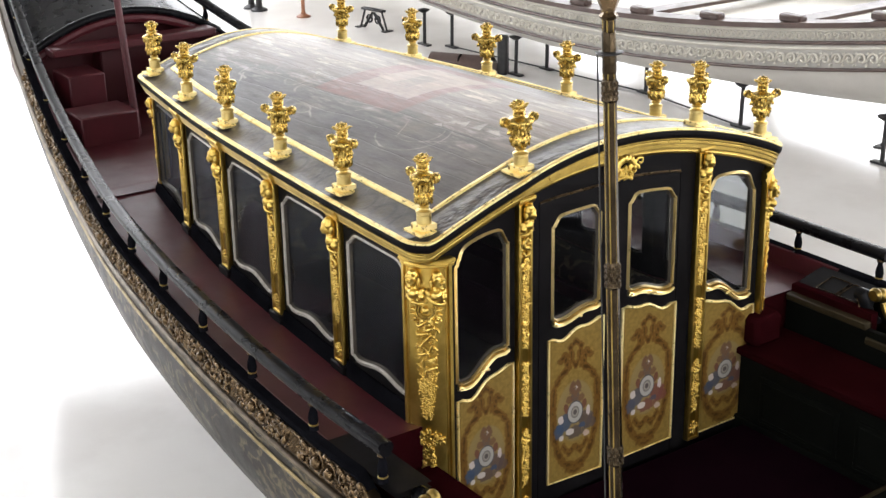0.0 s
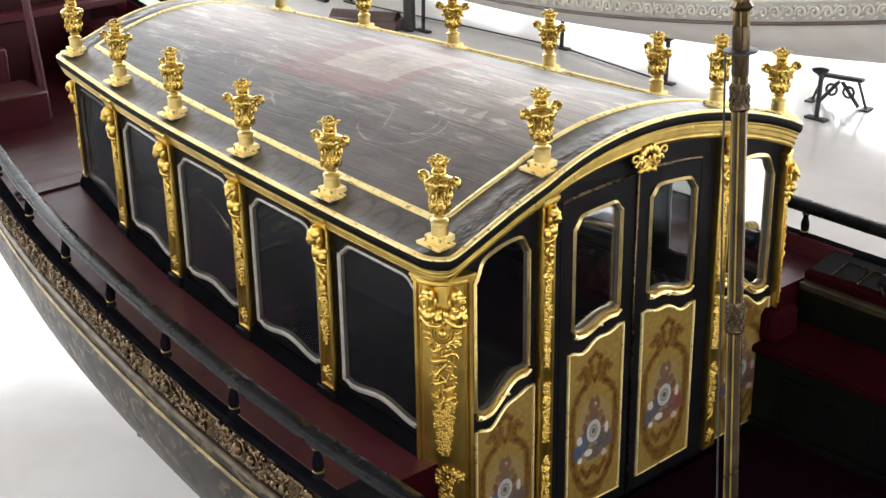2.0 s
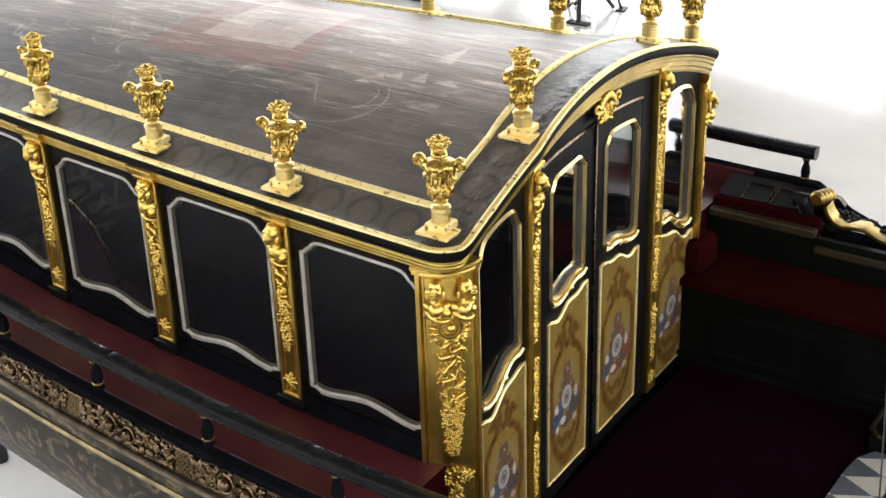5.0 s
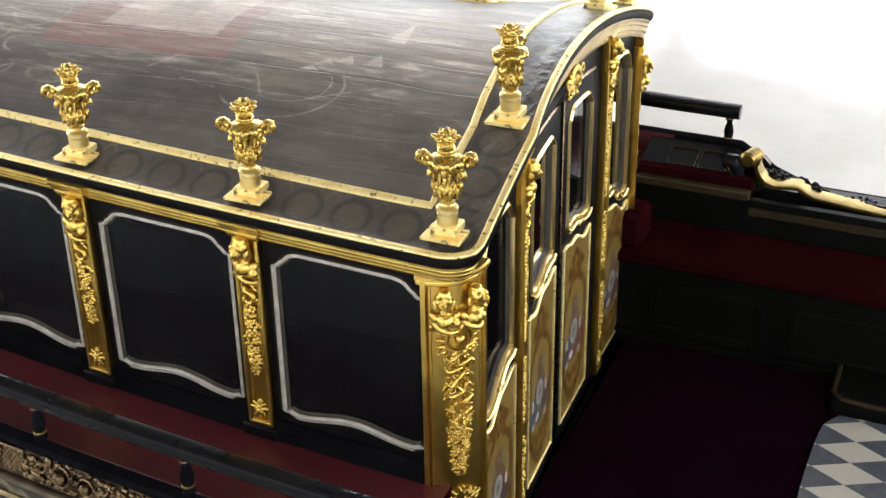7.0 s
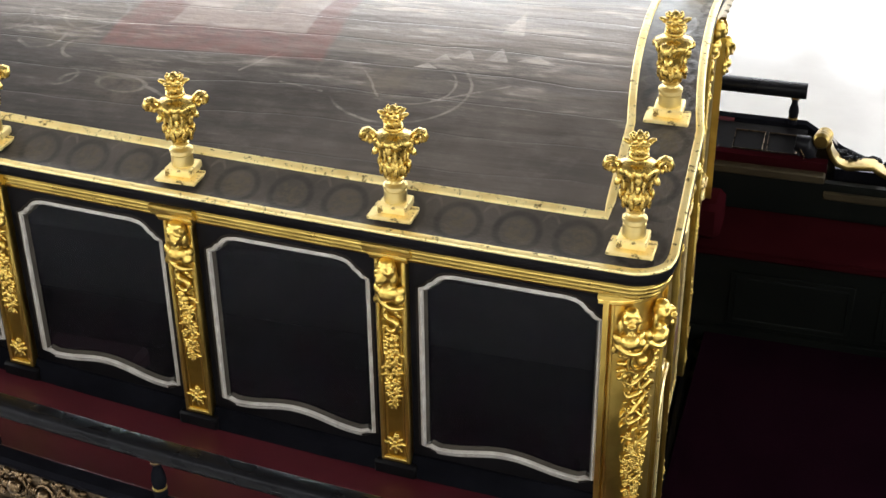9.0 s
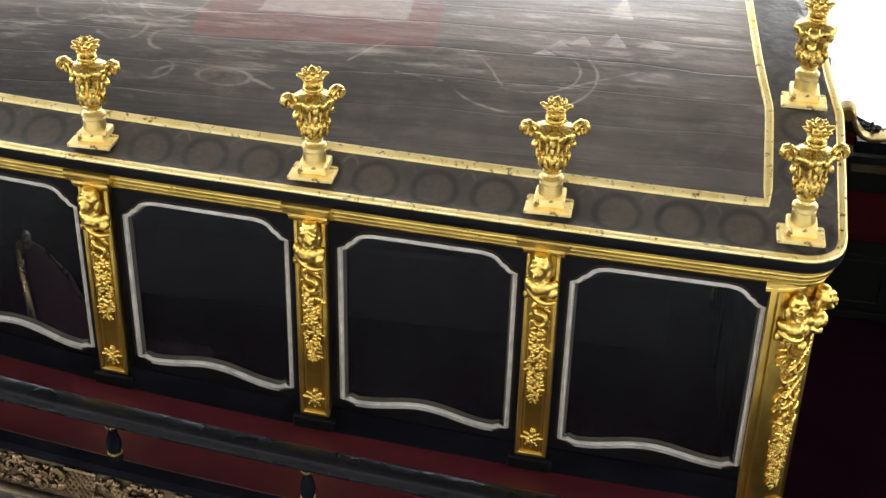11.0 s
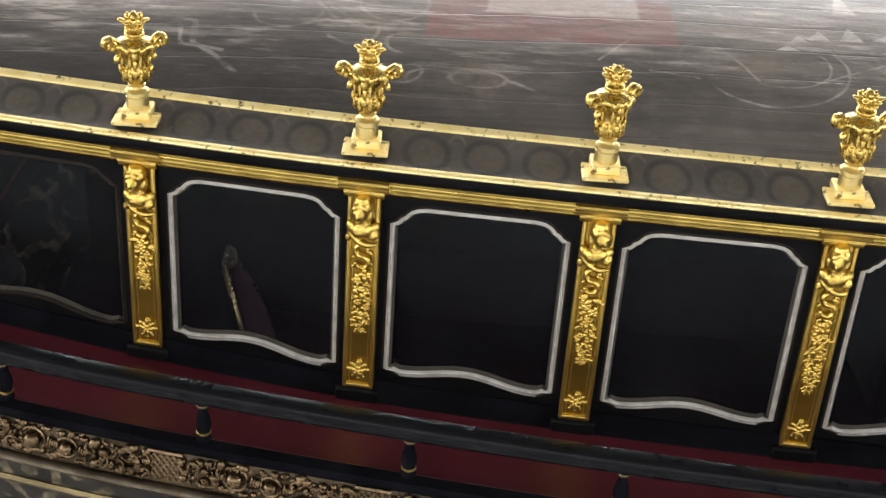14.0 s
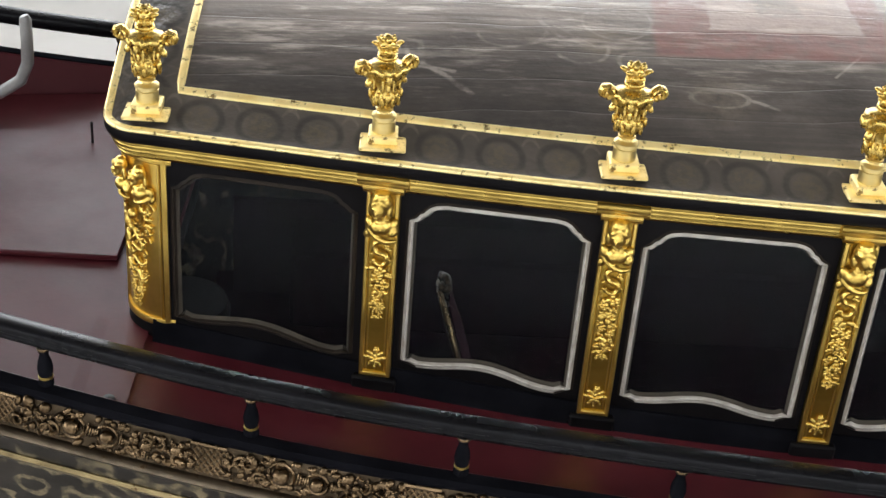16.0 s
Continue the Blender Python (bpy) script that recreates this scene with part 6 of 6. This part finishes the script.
# inside, unseen: near-black fittings keep the windows dark
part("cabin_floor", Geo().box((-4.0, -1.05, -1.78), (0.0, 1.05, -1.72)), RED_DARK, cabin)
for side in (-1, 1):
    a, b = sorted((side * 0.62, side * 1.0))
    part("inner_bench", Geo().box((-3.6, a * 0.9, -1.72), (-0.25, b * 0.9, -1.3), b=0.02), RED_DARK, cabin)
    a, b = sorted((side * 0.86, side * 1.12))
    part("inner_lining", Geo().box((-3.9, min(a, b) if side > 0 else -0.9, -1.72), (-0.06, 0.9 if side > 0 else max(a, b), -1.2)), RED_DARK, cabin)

# ---- urn finials ----


def urn_meshes():
    plinth = Geo().box((-0.072, -0.072, 0), (0.072, 0.072, 0.016), b=0.004)
    plinth.box((-0.046, -0.046, 0.014), (0.046, 0.046, 0.048), b=0.004)
    collar = Geo().turned([(0.036, 0.046), (0.036, 0.092), (0.0335, 0.094), (0.0335, 0.1), (0.0385, 0.103), (0.0385, 0.113), (0.034, 0.118), (0.024, 0.122), (0.02, 0.128), (0.027, 0.134), (0.028, 0.139), (0.02, 0.145)], 24)
    vase = Geo().turned([(0.018, 0.142), (0.028, 0.148), (0.038, 0.162), (0.043, 0.182), (0.041, 0.198), (0.036, 0.212), (0.036, 0.226), (0.041, 0.248), (0.05, 0.27), (0.061, 0.288), (0.064, 0.298), (0.058, 0.307), (0.042, 0.313), (0.03, 0.318), (0.026, 0.326), (0.031, 0.332), (0.031, 0.34), (0.024, 0.346)], 48, None, 12, 0.06, (0.15, 0.305))
    leaf = Geo()
    leaf.blob((0.042, 0, 0.176), (0.0065, 0.0085, 0.024))
    leaf.blob((0.04 * math.cos(0.39), 0.04 * math.sin(0.39), 0.2), (0.007, 0.006, 0.012))
    leaf.blob((0.043, 0, 0.245), (0.0055, 0.006, 0.035))
    leaf.blob((0.06, 0, 0.291), (0.008, 0.009, 0.014))
    shell = Geo()
    shell.blob((0.053, 0, 0.27), (0.01, 0.012, 0.022))
    shell.blob((0.042, 0, 0.232), (0.008, 0.008, 0.02))
    shell.blob((0.047, 0, 0.196), (0.008, 0.011, 0.02))
    handle = Geo()
    pts = [(0.042, 0, 0.244), (0.05, 0, 0.268), (0.057, 0, 0.292), (0.066, 0, 0.31), (0.078, 0, 0.319), (0.089, 0, 0.315), (0.095, 0, 0.302), (0.092, 0, 0.289), (0.084, 0, 0.285), (0.079, 0, 0.291), (0.082, 0, 0.298)]
    handle.tube(pts, [0.008, 0.012, 0.014, 0.0145, 0.0145, 0.014, 0.0125, 0.011, 0.0095, 0.008, 0.006], 10)
    for y in (-0.009, 0.009):
        handle.tube([(a + 0.003 * (k > 3), y, b + 0.004) for k, (a, _, b) in enumerate(pts[1:8])], [0.006, 0.008, 0.009, 0.0085, 0.008, 0.006, 0.004], 6)
    handle.blob((0.056, 0, 0.245), (0.011, 0.013, 0.02), None, Matrix.Rotation(-0.5, 3, "Y"))
    handle.blob((0.07, 0, 0.283), (0.009, 0.012, 0.014), None, Matrix.Rotation(-0.5, 3, "Y"))
    flower = Geo().turned([(0.022, 0.344), (0.03, 0.35), (0.025, 0.357), (0.021, 0.364), (0.026, 0.374), (0.026, 0.386), (0.019, 0.398), (0.014, 0.41), (0.006, 0.418), (0.0, 0.42)], 16)
    petal = Geo()
    petal.blob((0.034, 0, 0.384), (0.009, 0.013, 0.015), None, Matrix.Rotation(0.9, 3, "Y"))
    petal.blob((0.042, 0, 0.389), (0.008, 0.01, 0.006))
    c, d = math.cos(0.5), math.sin(0.5)
    petal.blob((0.02 * c, 0.02 * d, 0.4), (0.007, 0.009, 0.013), None, Matrix.Rotation(0.5, 3, "Z") @ Matrix.Rotation(0.4, 3, "Y"))
    petal.blob((0.024 * c, 0.024 * d, 0.362), (0.008, 0.01, 0.008))
    loose = [("leaf", "vase", 8, 22.5, leaf.mesh("leaf", GOLD_URN, 60)), ("shell", "vase", 4, 0, shell.mesh("shell", GOLD_URN, 60)), ("petal", "flower", 6, 0, petal.mesh("petal", GOLD_URN, 60))]
    return [("plinth", plinth.mesh("plinth", GOLD_EDGE, 30)), ("collar", collar.mesh("collar", BRASS, 28)), ("vase", vase.mesh("vase", GOLD_URN, 60)), ("flower", flower.mesh("flower", GOLD_URN, 60))], handle.mesh("handle", GOLD_URN, 60), loose


def urn():
    u = thing("urn_finial", "gilded urn finial with scroll handles on the cabin roof", "finial", group="roof finials")
    meshes, handle, loose = urn_meshes()
    made = {name: part(name, me, None, u) for name, me in meshes}
    for name, under, count, start, me in loose:
        for k in range(count):
            part(name, me, None, made[under]).matrix_basis = pose(0, 0, 0, 0, 0, start + 360 * k / count)
    for k in range(2):
        h = part("handle", handle, None, u)
        h.matrix_basis = pose(0, 0, 0, 0, 0, 180 * k)
    return u


first = urn()
spots = []
for k in range(6):
    x = -0.026 - 0.7925 * k + (0.008 if k > 3 else 0.0)
    for side in (-1, 1):
        y = side * (roof_w(x) - (0.125 if k else 0.135))
        spots.append((x, y, roof_z(x, y) - 0.004, 0, 11 * ((k * 7 + (side > 0) * 3) % 5 - 2) + (35 if k == 0 else 0)))
for y in (-0.555, 0.6):
    x = 0.0
    dz = (roof_z(x, y + 0.02) - roof_z(x, y - 0.02)) / 0.04
    spots.append((x, y, roof_z(x, y) - 0.012, 0.2 * math.degrees(math.atan(dz)), 70 if y < 0 else 100))
for i, (x, y, z, tilt, turn) in enumerate(spots):
    x, y, z = skew((x, y, z))
    m = pose(x, y, z, tilt, 0, 0) @ Matrix.Diagonal((1.03, 1.03, 0.955, 1))
    u = first if i == 0 else copy_thing(first, m)
    if i == 0:
        u.matrix_basis = m
    for h in u.children:
        if h.name.startswith(("vase", "flower")):
            h.matrix_basis = pose(0, 0, 0, 0, 0, turn)
        if h.name.startswith("handle"):
            h.matrix_basis = pose(0, 0, 0, 0, 0, turn) @ h.matrix_basis

# ---- supports under the barge ----


def trestle(x):
    t = thing("hull_trestle", "black iron trestle carrying the barge", "trestle", group="trestles")
    zt = gun_z(x) - 1.1
    for s in (-1, 1):
        part("leg", Geo().tube([(x, s * 0.75, FLOOR), (x, s * 0.7, zt)], 0.05, 10), IRON, t)
    part("crossbar", Geo().box((x - 0.05, -0.8, zt - 0.05), (x + 0.05, 0.8, zt + 0.05), b=0.01), IRON, t)


for x in (-3.7, 2.4):
    trestle(x)


def post(x, y, h=0.58):
    t = thing("boat_prop", "thin black iron prop under the white boat", "prop", pose(x, y, FLOOR), "props")
    part("foot", Geo().box((-0.14, -0.05, 0), (0.14, 0.05, 0.03), b=0.008), IRON, t)
    part("shaft", Geo().tube([(0, 0, 0.02), (0.02, 0, h)], 0.028, 10), IRON, t)
    part("head", Geo().turned([(0.03, h - 0.05), (0.09, h - 0.01), (0.1, h + 0.01), (0.03, h + 0.03)], 14), IRON, t)


for x, y in ((-6.95, 8.43), (-9.02, 8.69), (-11.04, 7.94), (-11.03, 8.52), (-13.64, 8.06), (-13.2, 8.3), (-4.8, 8.55)):
    post(x, y)


def cradle(x, y, turn):
    t = thing("lattice_stand", "low black iron lattice stand on the white floor", "stand", pose(x, y, FLOOR, 0, 0, turn), "stands")
    t.scale = (0.8, 0.8, 0.8)
    for s in (-1, 1):
        part("leg", Geo().tube([(s * 0.42, 0, 0), (s * 0.26, 0, 0.42)], 0.022, 8), IRON, t)
        part("brace", Geo().tube([(s * 0.3, 0, 0.02), (s * 0.02, 0, 0.36)], 0.03, 8), IRON, t)
        part("ring", Geo().tube([(s * 0.13 + 0.08 * math.cos(a), 0, 0.22 + 0.08 * math.sin(a)) for a in [k * math.pi / 6 for k in range(12)]], 0.022, 6, None, True), IRON, t)
        part("foot", Geo().box((s * 0.42 - 0.07, -0.12, 0), (s * 0.42 + 0.07, 0.12, 0.025), b=0.006), IRON, t)
    part("top_bar", Geo().box((-0.34, -0.06, 0.4), (0.34, 0.06, 0.45), b=0.01), IRON, t)


cradle(-15.25, 8.1, 10)
cradle(-4.95, 9.2, 12)
single("slim_post", Geo().turned([(0.13, 0), (0.13, 0.02), (0.05, 0.06), (0.035, 0.1), (0.03, 1.0), (0.05, 1.02), (0.0, 1.06)], 16, pose(-17.0, 7.7, FLOOR)), COPPER, "slim reddish barrier post on a round foot", "post")
for x in (-18.05, -18.35):
    single("dark_prop", Geo().turned([(0.16, 0), (0.15, 0.03), (0.06, 0.08), (0.05, 0.7), (0.07, 0.72), (0.07, 0.76)], 14, pose(x, 7.36, FLOOR)), IRON, "dark iron prop with a broad foot", "prop", group="props")
g = Geo()
g.tube([(-6.95, 8.43, FLOOR + 0.02), (-9.0, 8.69, FLOOR + 0.02), (-11.03, 8.52, FLOOR + 0.02), (-13.2, 8.3, FLOOR + 0.02)], 0.012, 6)
single("floor_cable", g, IRON, "thin dark cable along the floor between props", "cable")

# ---- white boat beyond ----
white = thing("white_boat", "long cream-white boat with bands of carved scrolls", "boat")


def w_lift(x):
    return -0.13 + 0.0135 * max(0.0, x + 10.5) ** 2 + 0.004 * min(0.0, x + 10.5) ** 2


def w_front(x):
    return 7.35 + 0.012 * (x + 8.0) ** 2


def white_side(y_of, z_lo, z_hi, out):
    return [(Vector((x, y_of(x) - out, w_lift(x) + z_lo)), Vector((0, -1, 0)), Vector((0, 0, 1))) for x in stations(-24, 1.5, 60)]


g = Geo()
rows = []
for x in stations(-24, 1.5, 60):
    f, l = w_front(x), w_lift(x)
    rows.append([(x, f, -1.16 + l), (x, f + 0.02, -1.62 + l), (x, f + 0.08, -1.72 + l * 0.9), (x, f + 0.35, -1.9 + l * 0.75), (x, f + 0.9, -2.05 + l * 0.55), (x, f + 1.7, -2.14 + l * 0.4), (x, f + 3.2, -1.9 + l * 0.6), (x, f + 3.7, -1.16 + l)])
g.grid(rows)
part("hull_shell", g, HULL_WHITE, white)
for z0, z1 in ((-1.66, -1.42), (-1.36, -1.21)):
    for zz, rr in ((z0, 0.022), (z1, 0.02)):
        # brown lower moulding: the shadow line under each band, put into the colour
        part("band_moulding", Geo().tube([(x, w_front(x) - 0.01, w_lift(x) + zz) for x in stations(-24, 1.5, 60)], rr, 8), BROWN if rr > 0.021 else CREAM, white)
g = Geo()
for z0, r in ((-1.54, 0.062), (-1.285, 0.042)):
    x = -22.0
    while x < 0.5:
        f, l = w_front(x) - 0.012, w_lift(x) + z0
        pts = []
        for q in range(13):
            a = 2.6 - q * 0.62
            rr = r * (1 - 0.06 * q)
            pts.append((x + rr * math.cos(a), f - 0.001 * q, l + rr * math.sin(a)))
        # tail that sweeps down to the next scroll
        pts = [(x - 2.1 * r, f, l - 0.9 * r), (x - 1.5 * r, f, l - 0.55 * r), (x - 1.15 * r, f, l + 0.05 * r)] + pts
        g.tube(pts, [0.28 * r] * 4 + [0.24 * r] * 12, 5)
        g.blob((x - 1.3 * r, f, l + 0.75 * r), (0.4 * r, 0.014, 0.22 * r), None, Matrix.Rotation(-0.6, 3, "Y"))
        g.blob((x + 1.1 * r, f, l - 0.85 * r), (0.4 * r, 0.014, 0.22 * r), None, Matrix.Rotation(-0.6, 3, "Y"))
        x += 2.45 * r
tagged(part("scroll_carving", g, CREAM, white, "cream carved running scrolls"), kind="stuff")
part("gunwale", Geo().swept(white_side(w_front, -1.16, 0, 0.0), [(0.06, -0.03), (0.06, 0.03), (-0.25, 0.03), (-0.25, -0.03)]), BROWN, white, "dark brown gunwale")
for k in range(18):
    x = -21 + 1.2 * k
    part("thole_block", Geo().box((x - 0.16, w_front(x) + 0.02, -1.14 + w_lift(x)), (x + 0.16, w_front(x) + 0.16, -1.05 + w_lift(x)), b=0.02), BROWN, white)
part("inner_deck", Geo().grid([[(x, w_front(x) + 0.2, -1.3 + w_lift(x)), (x, w_front(x) + 3.5, -1.3 + w_lift(x))] for x in stations(-23, 1.2, 40)]), CREAM, white)
part("far_rail", Geo().swept(white_side(lambda x: w_front(x) + 3.6, -1.0, 0, 0), [(0.08, -0.2), (0.08, 0.05), (-0.1, 0.05), (-0.1, -0.2)]), BROWN, white)
for k in range(9):
    x = -20 + 2.4 * k
    part("thwart", Geo().box((x - 0.14, w_front(x) + 0.15, -1.2 + w_lift(x)), (x + 0.14, w_front(x) + 3.5, -1.15 + w_lift(x)), b=0.01), BROWN, white)

# ---- inside the cabin ----
chair = thing("side_chair", "gilded chair with crimson velvet standing inside the cabin", "chair", pose(-2.77, -0.62, -1.75))
part("seat", Geo().box((0.02, -0.27, 0.36), (0.5, 0.27, 0.47), b=0.03), VELVET, chair)
g = Geo()
g.grid([[(-0.03 - 0.15 * (k / 6) ** 1.3, lerp(-0.2, 0.2, j / 6) * (1 - 0.7 * (k / 6) ** 2), lerp(0.42, 1.0, k / 6) + 0.05 * math.sin(math.pi * j / 6) * k / 6) for j in range(7)] for k in range(7)])
g.grid([[(0.01 - 0.15 * (k / 6) ** 1.3, lerp(-0.2, 0.2, j / 6) * (1 - 0.7 * (k / 6) ** 2), lerp(0.42, 1.0, k / 6) + 0.05 * math.sin(math.pi * j / 6) * k / 6) for j in range(7)] for k in range(7)])
part("backrest", g, VELVET, chair)
g = Geo()
half = [(0.0, 0.22, 0.4), (-0.04, 0.215, 0.6), (-0.09, 0.17, 0.8), (-0.15, 0.09, 0.97), (-0.18, 0.03, 1.04)]
pts = [(x, -y, z) for x, y, z in half] + half[::-1]
g.tube(pts, 0.013, 8)
part("back_frame", g, GOLD_OLD, chair, "dull gilded chair frame")
g = Geo()
rnd = random.Random(12)
for j in range(9):
    t = rnd.uniform(-1, 1)
    g.blob((-0.165 + rnd.uniform(-0.01, 0.02), 0.035 * t, 1.05 + 0.02 * (1 - t * t) + rnd.uniform(-0.02, 0.02)), (0.016, 0.022, 0.018))
part("crest", g, GROUND, chair, "carved and gilded crest")
for y in (-0.29, 0.29):
    for x in (0.03, 0.4):
        part("leg", Geo().tube([(x, y * 0.86, 0.4), (x + 0.02, y * 0.86, 0.2), (x, y * 0.86, 0.0)], [0.026, 0.02, 0.016], 8), GOLD_OLD, chair)

# ---- small things ----
single("bent_tube", Geo().tube([(-5.3, 0.5, -0.86), (-5.15, 0.5, -0.72), (-4.97, 0.5, -0.6), (-4.86, 0.5, -0.55), (-4.76, 0.5, -0.48), (-4.725, 0.5, -0.4), (-4.72, 0.5, -0.3), (-4.72, 0.5, -0.2), (-4.725, 0.5, -0.185)], [0.026, 0.026, 0.026, 0.026, 0.026, 0.026, 0.026, 0.025, 0.018], 14), TUBE, "pale grey bent tube rising from the foredeck", "tube")
single("deck_pin", Geo().turned([(0.006, 0), (0.006, 0.095), (0.009, 0.1), (0.0, 0.108)], 10, pose(-4.495, 0.61, deck_z(-4.2) + 0.02)), IRON, "thin black iron pin standing in the foredeck hatch", "pin")
part("deck_knob", Geo().turned([(0.022, 0), (0.026, 0.012), (0.02, 0.026), (0.0, 0.032)], 14, pose(-4.06, -1.26, deck_z(-4.06) - 0.002)), IRON, hull, "small black knob on the side deck")
case = thing("wooden_case", "low dark brown case with an upright handle on the white floor", "case", pose(-11.75, 7.5, FLOOR, 0, 0, 30))
for x in (-0.3, 0.22):
    lid = Geo().grid([[(x + u * 0.24, -0.16 + 0.32 * k / 8, 0.16 + 0.1 * math.sin(math.pi * k / 8)) for k in range(9)] for u in (-1, -0.9, 0.9, 1)])
    part("rounded_lid", lid, BROWN, case, "rounded brown lid")
part("body", Geo().box((-0.56, -0.17, 0.0), (0.5, 0.17, 0.17), b=0.02), BROWN, case)
part("handle", Geo().box((0.56, -0.06, 0.0), (0.72, 0.06, 0.6), b=0.04), IRON, case, "upright black handle")
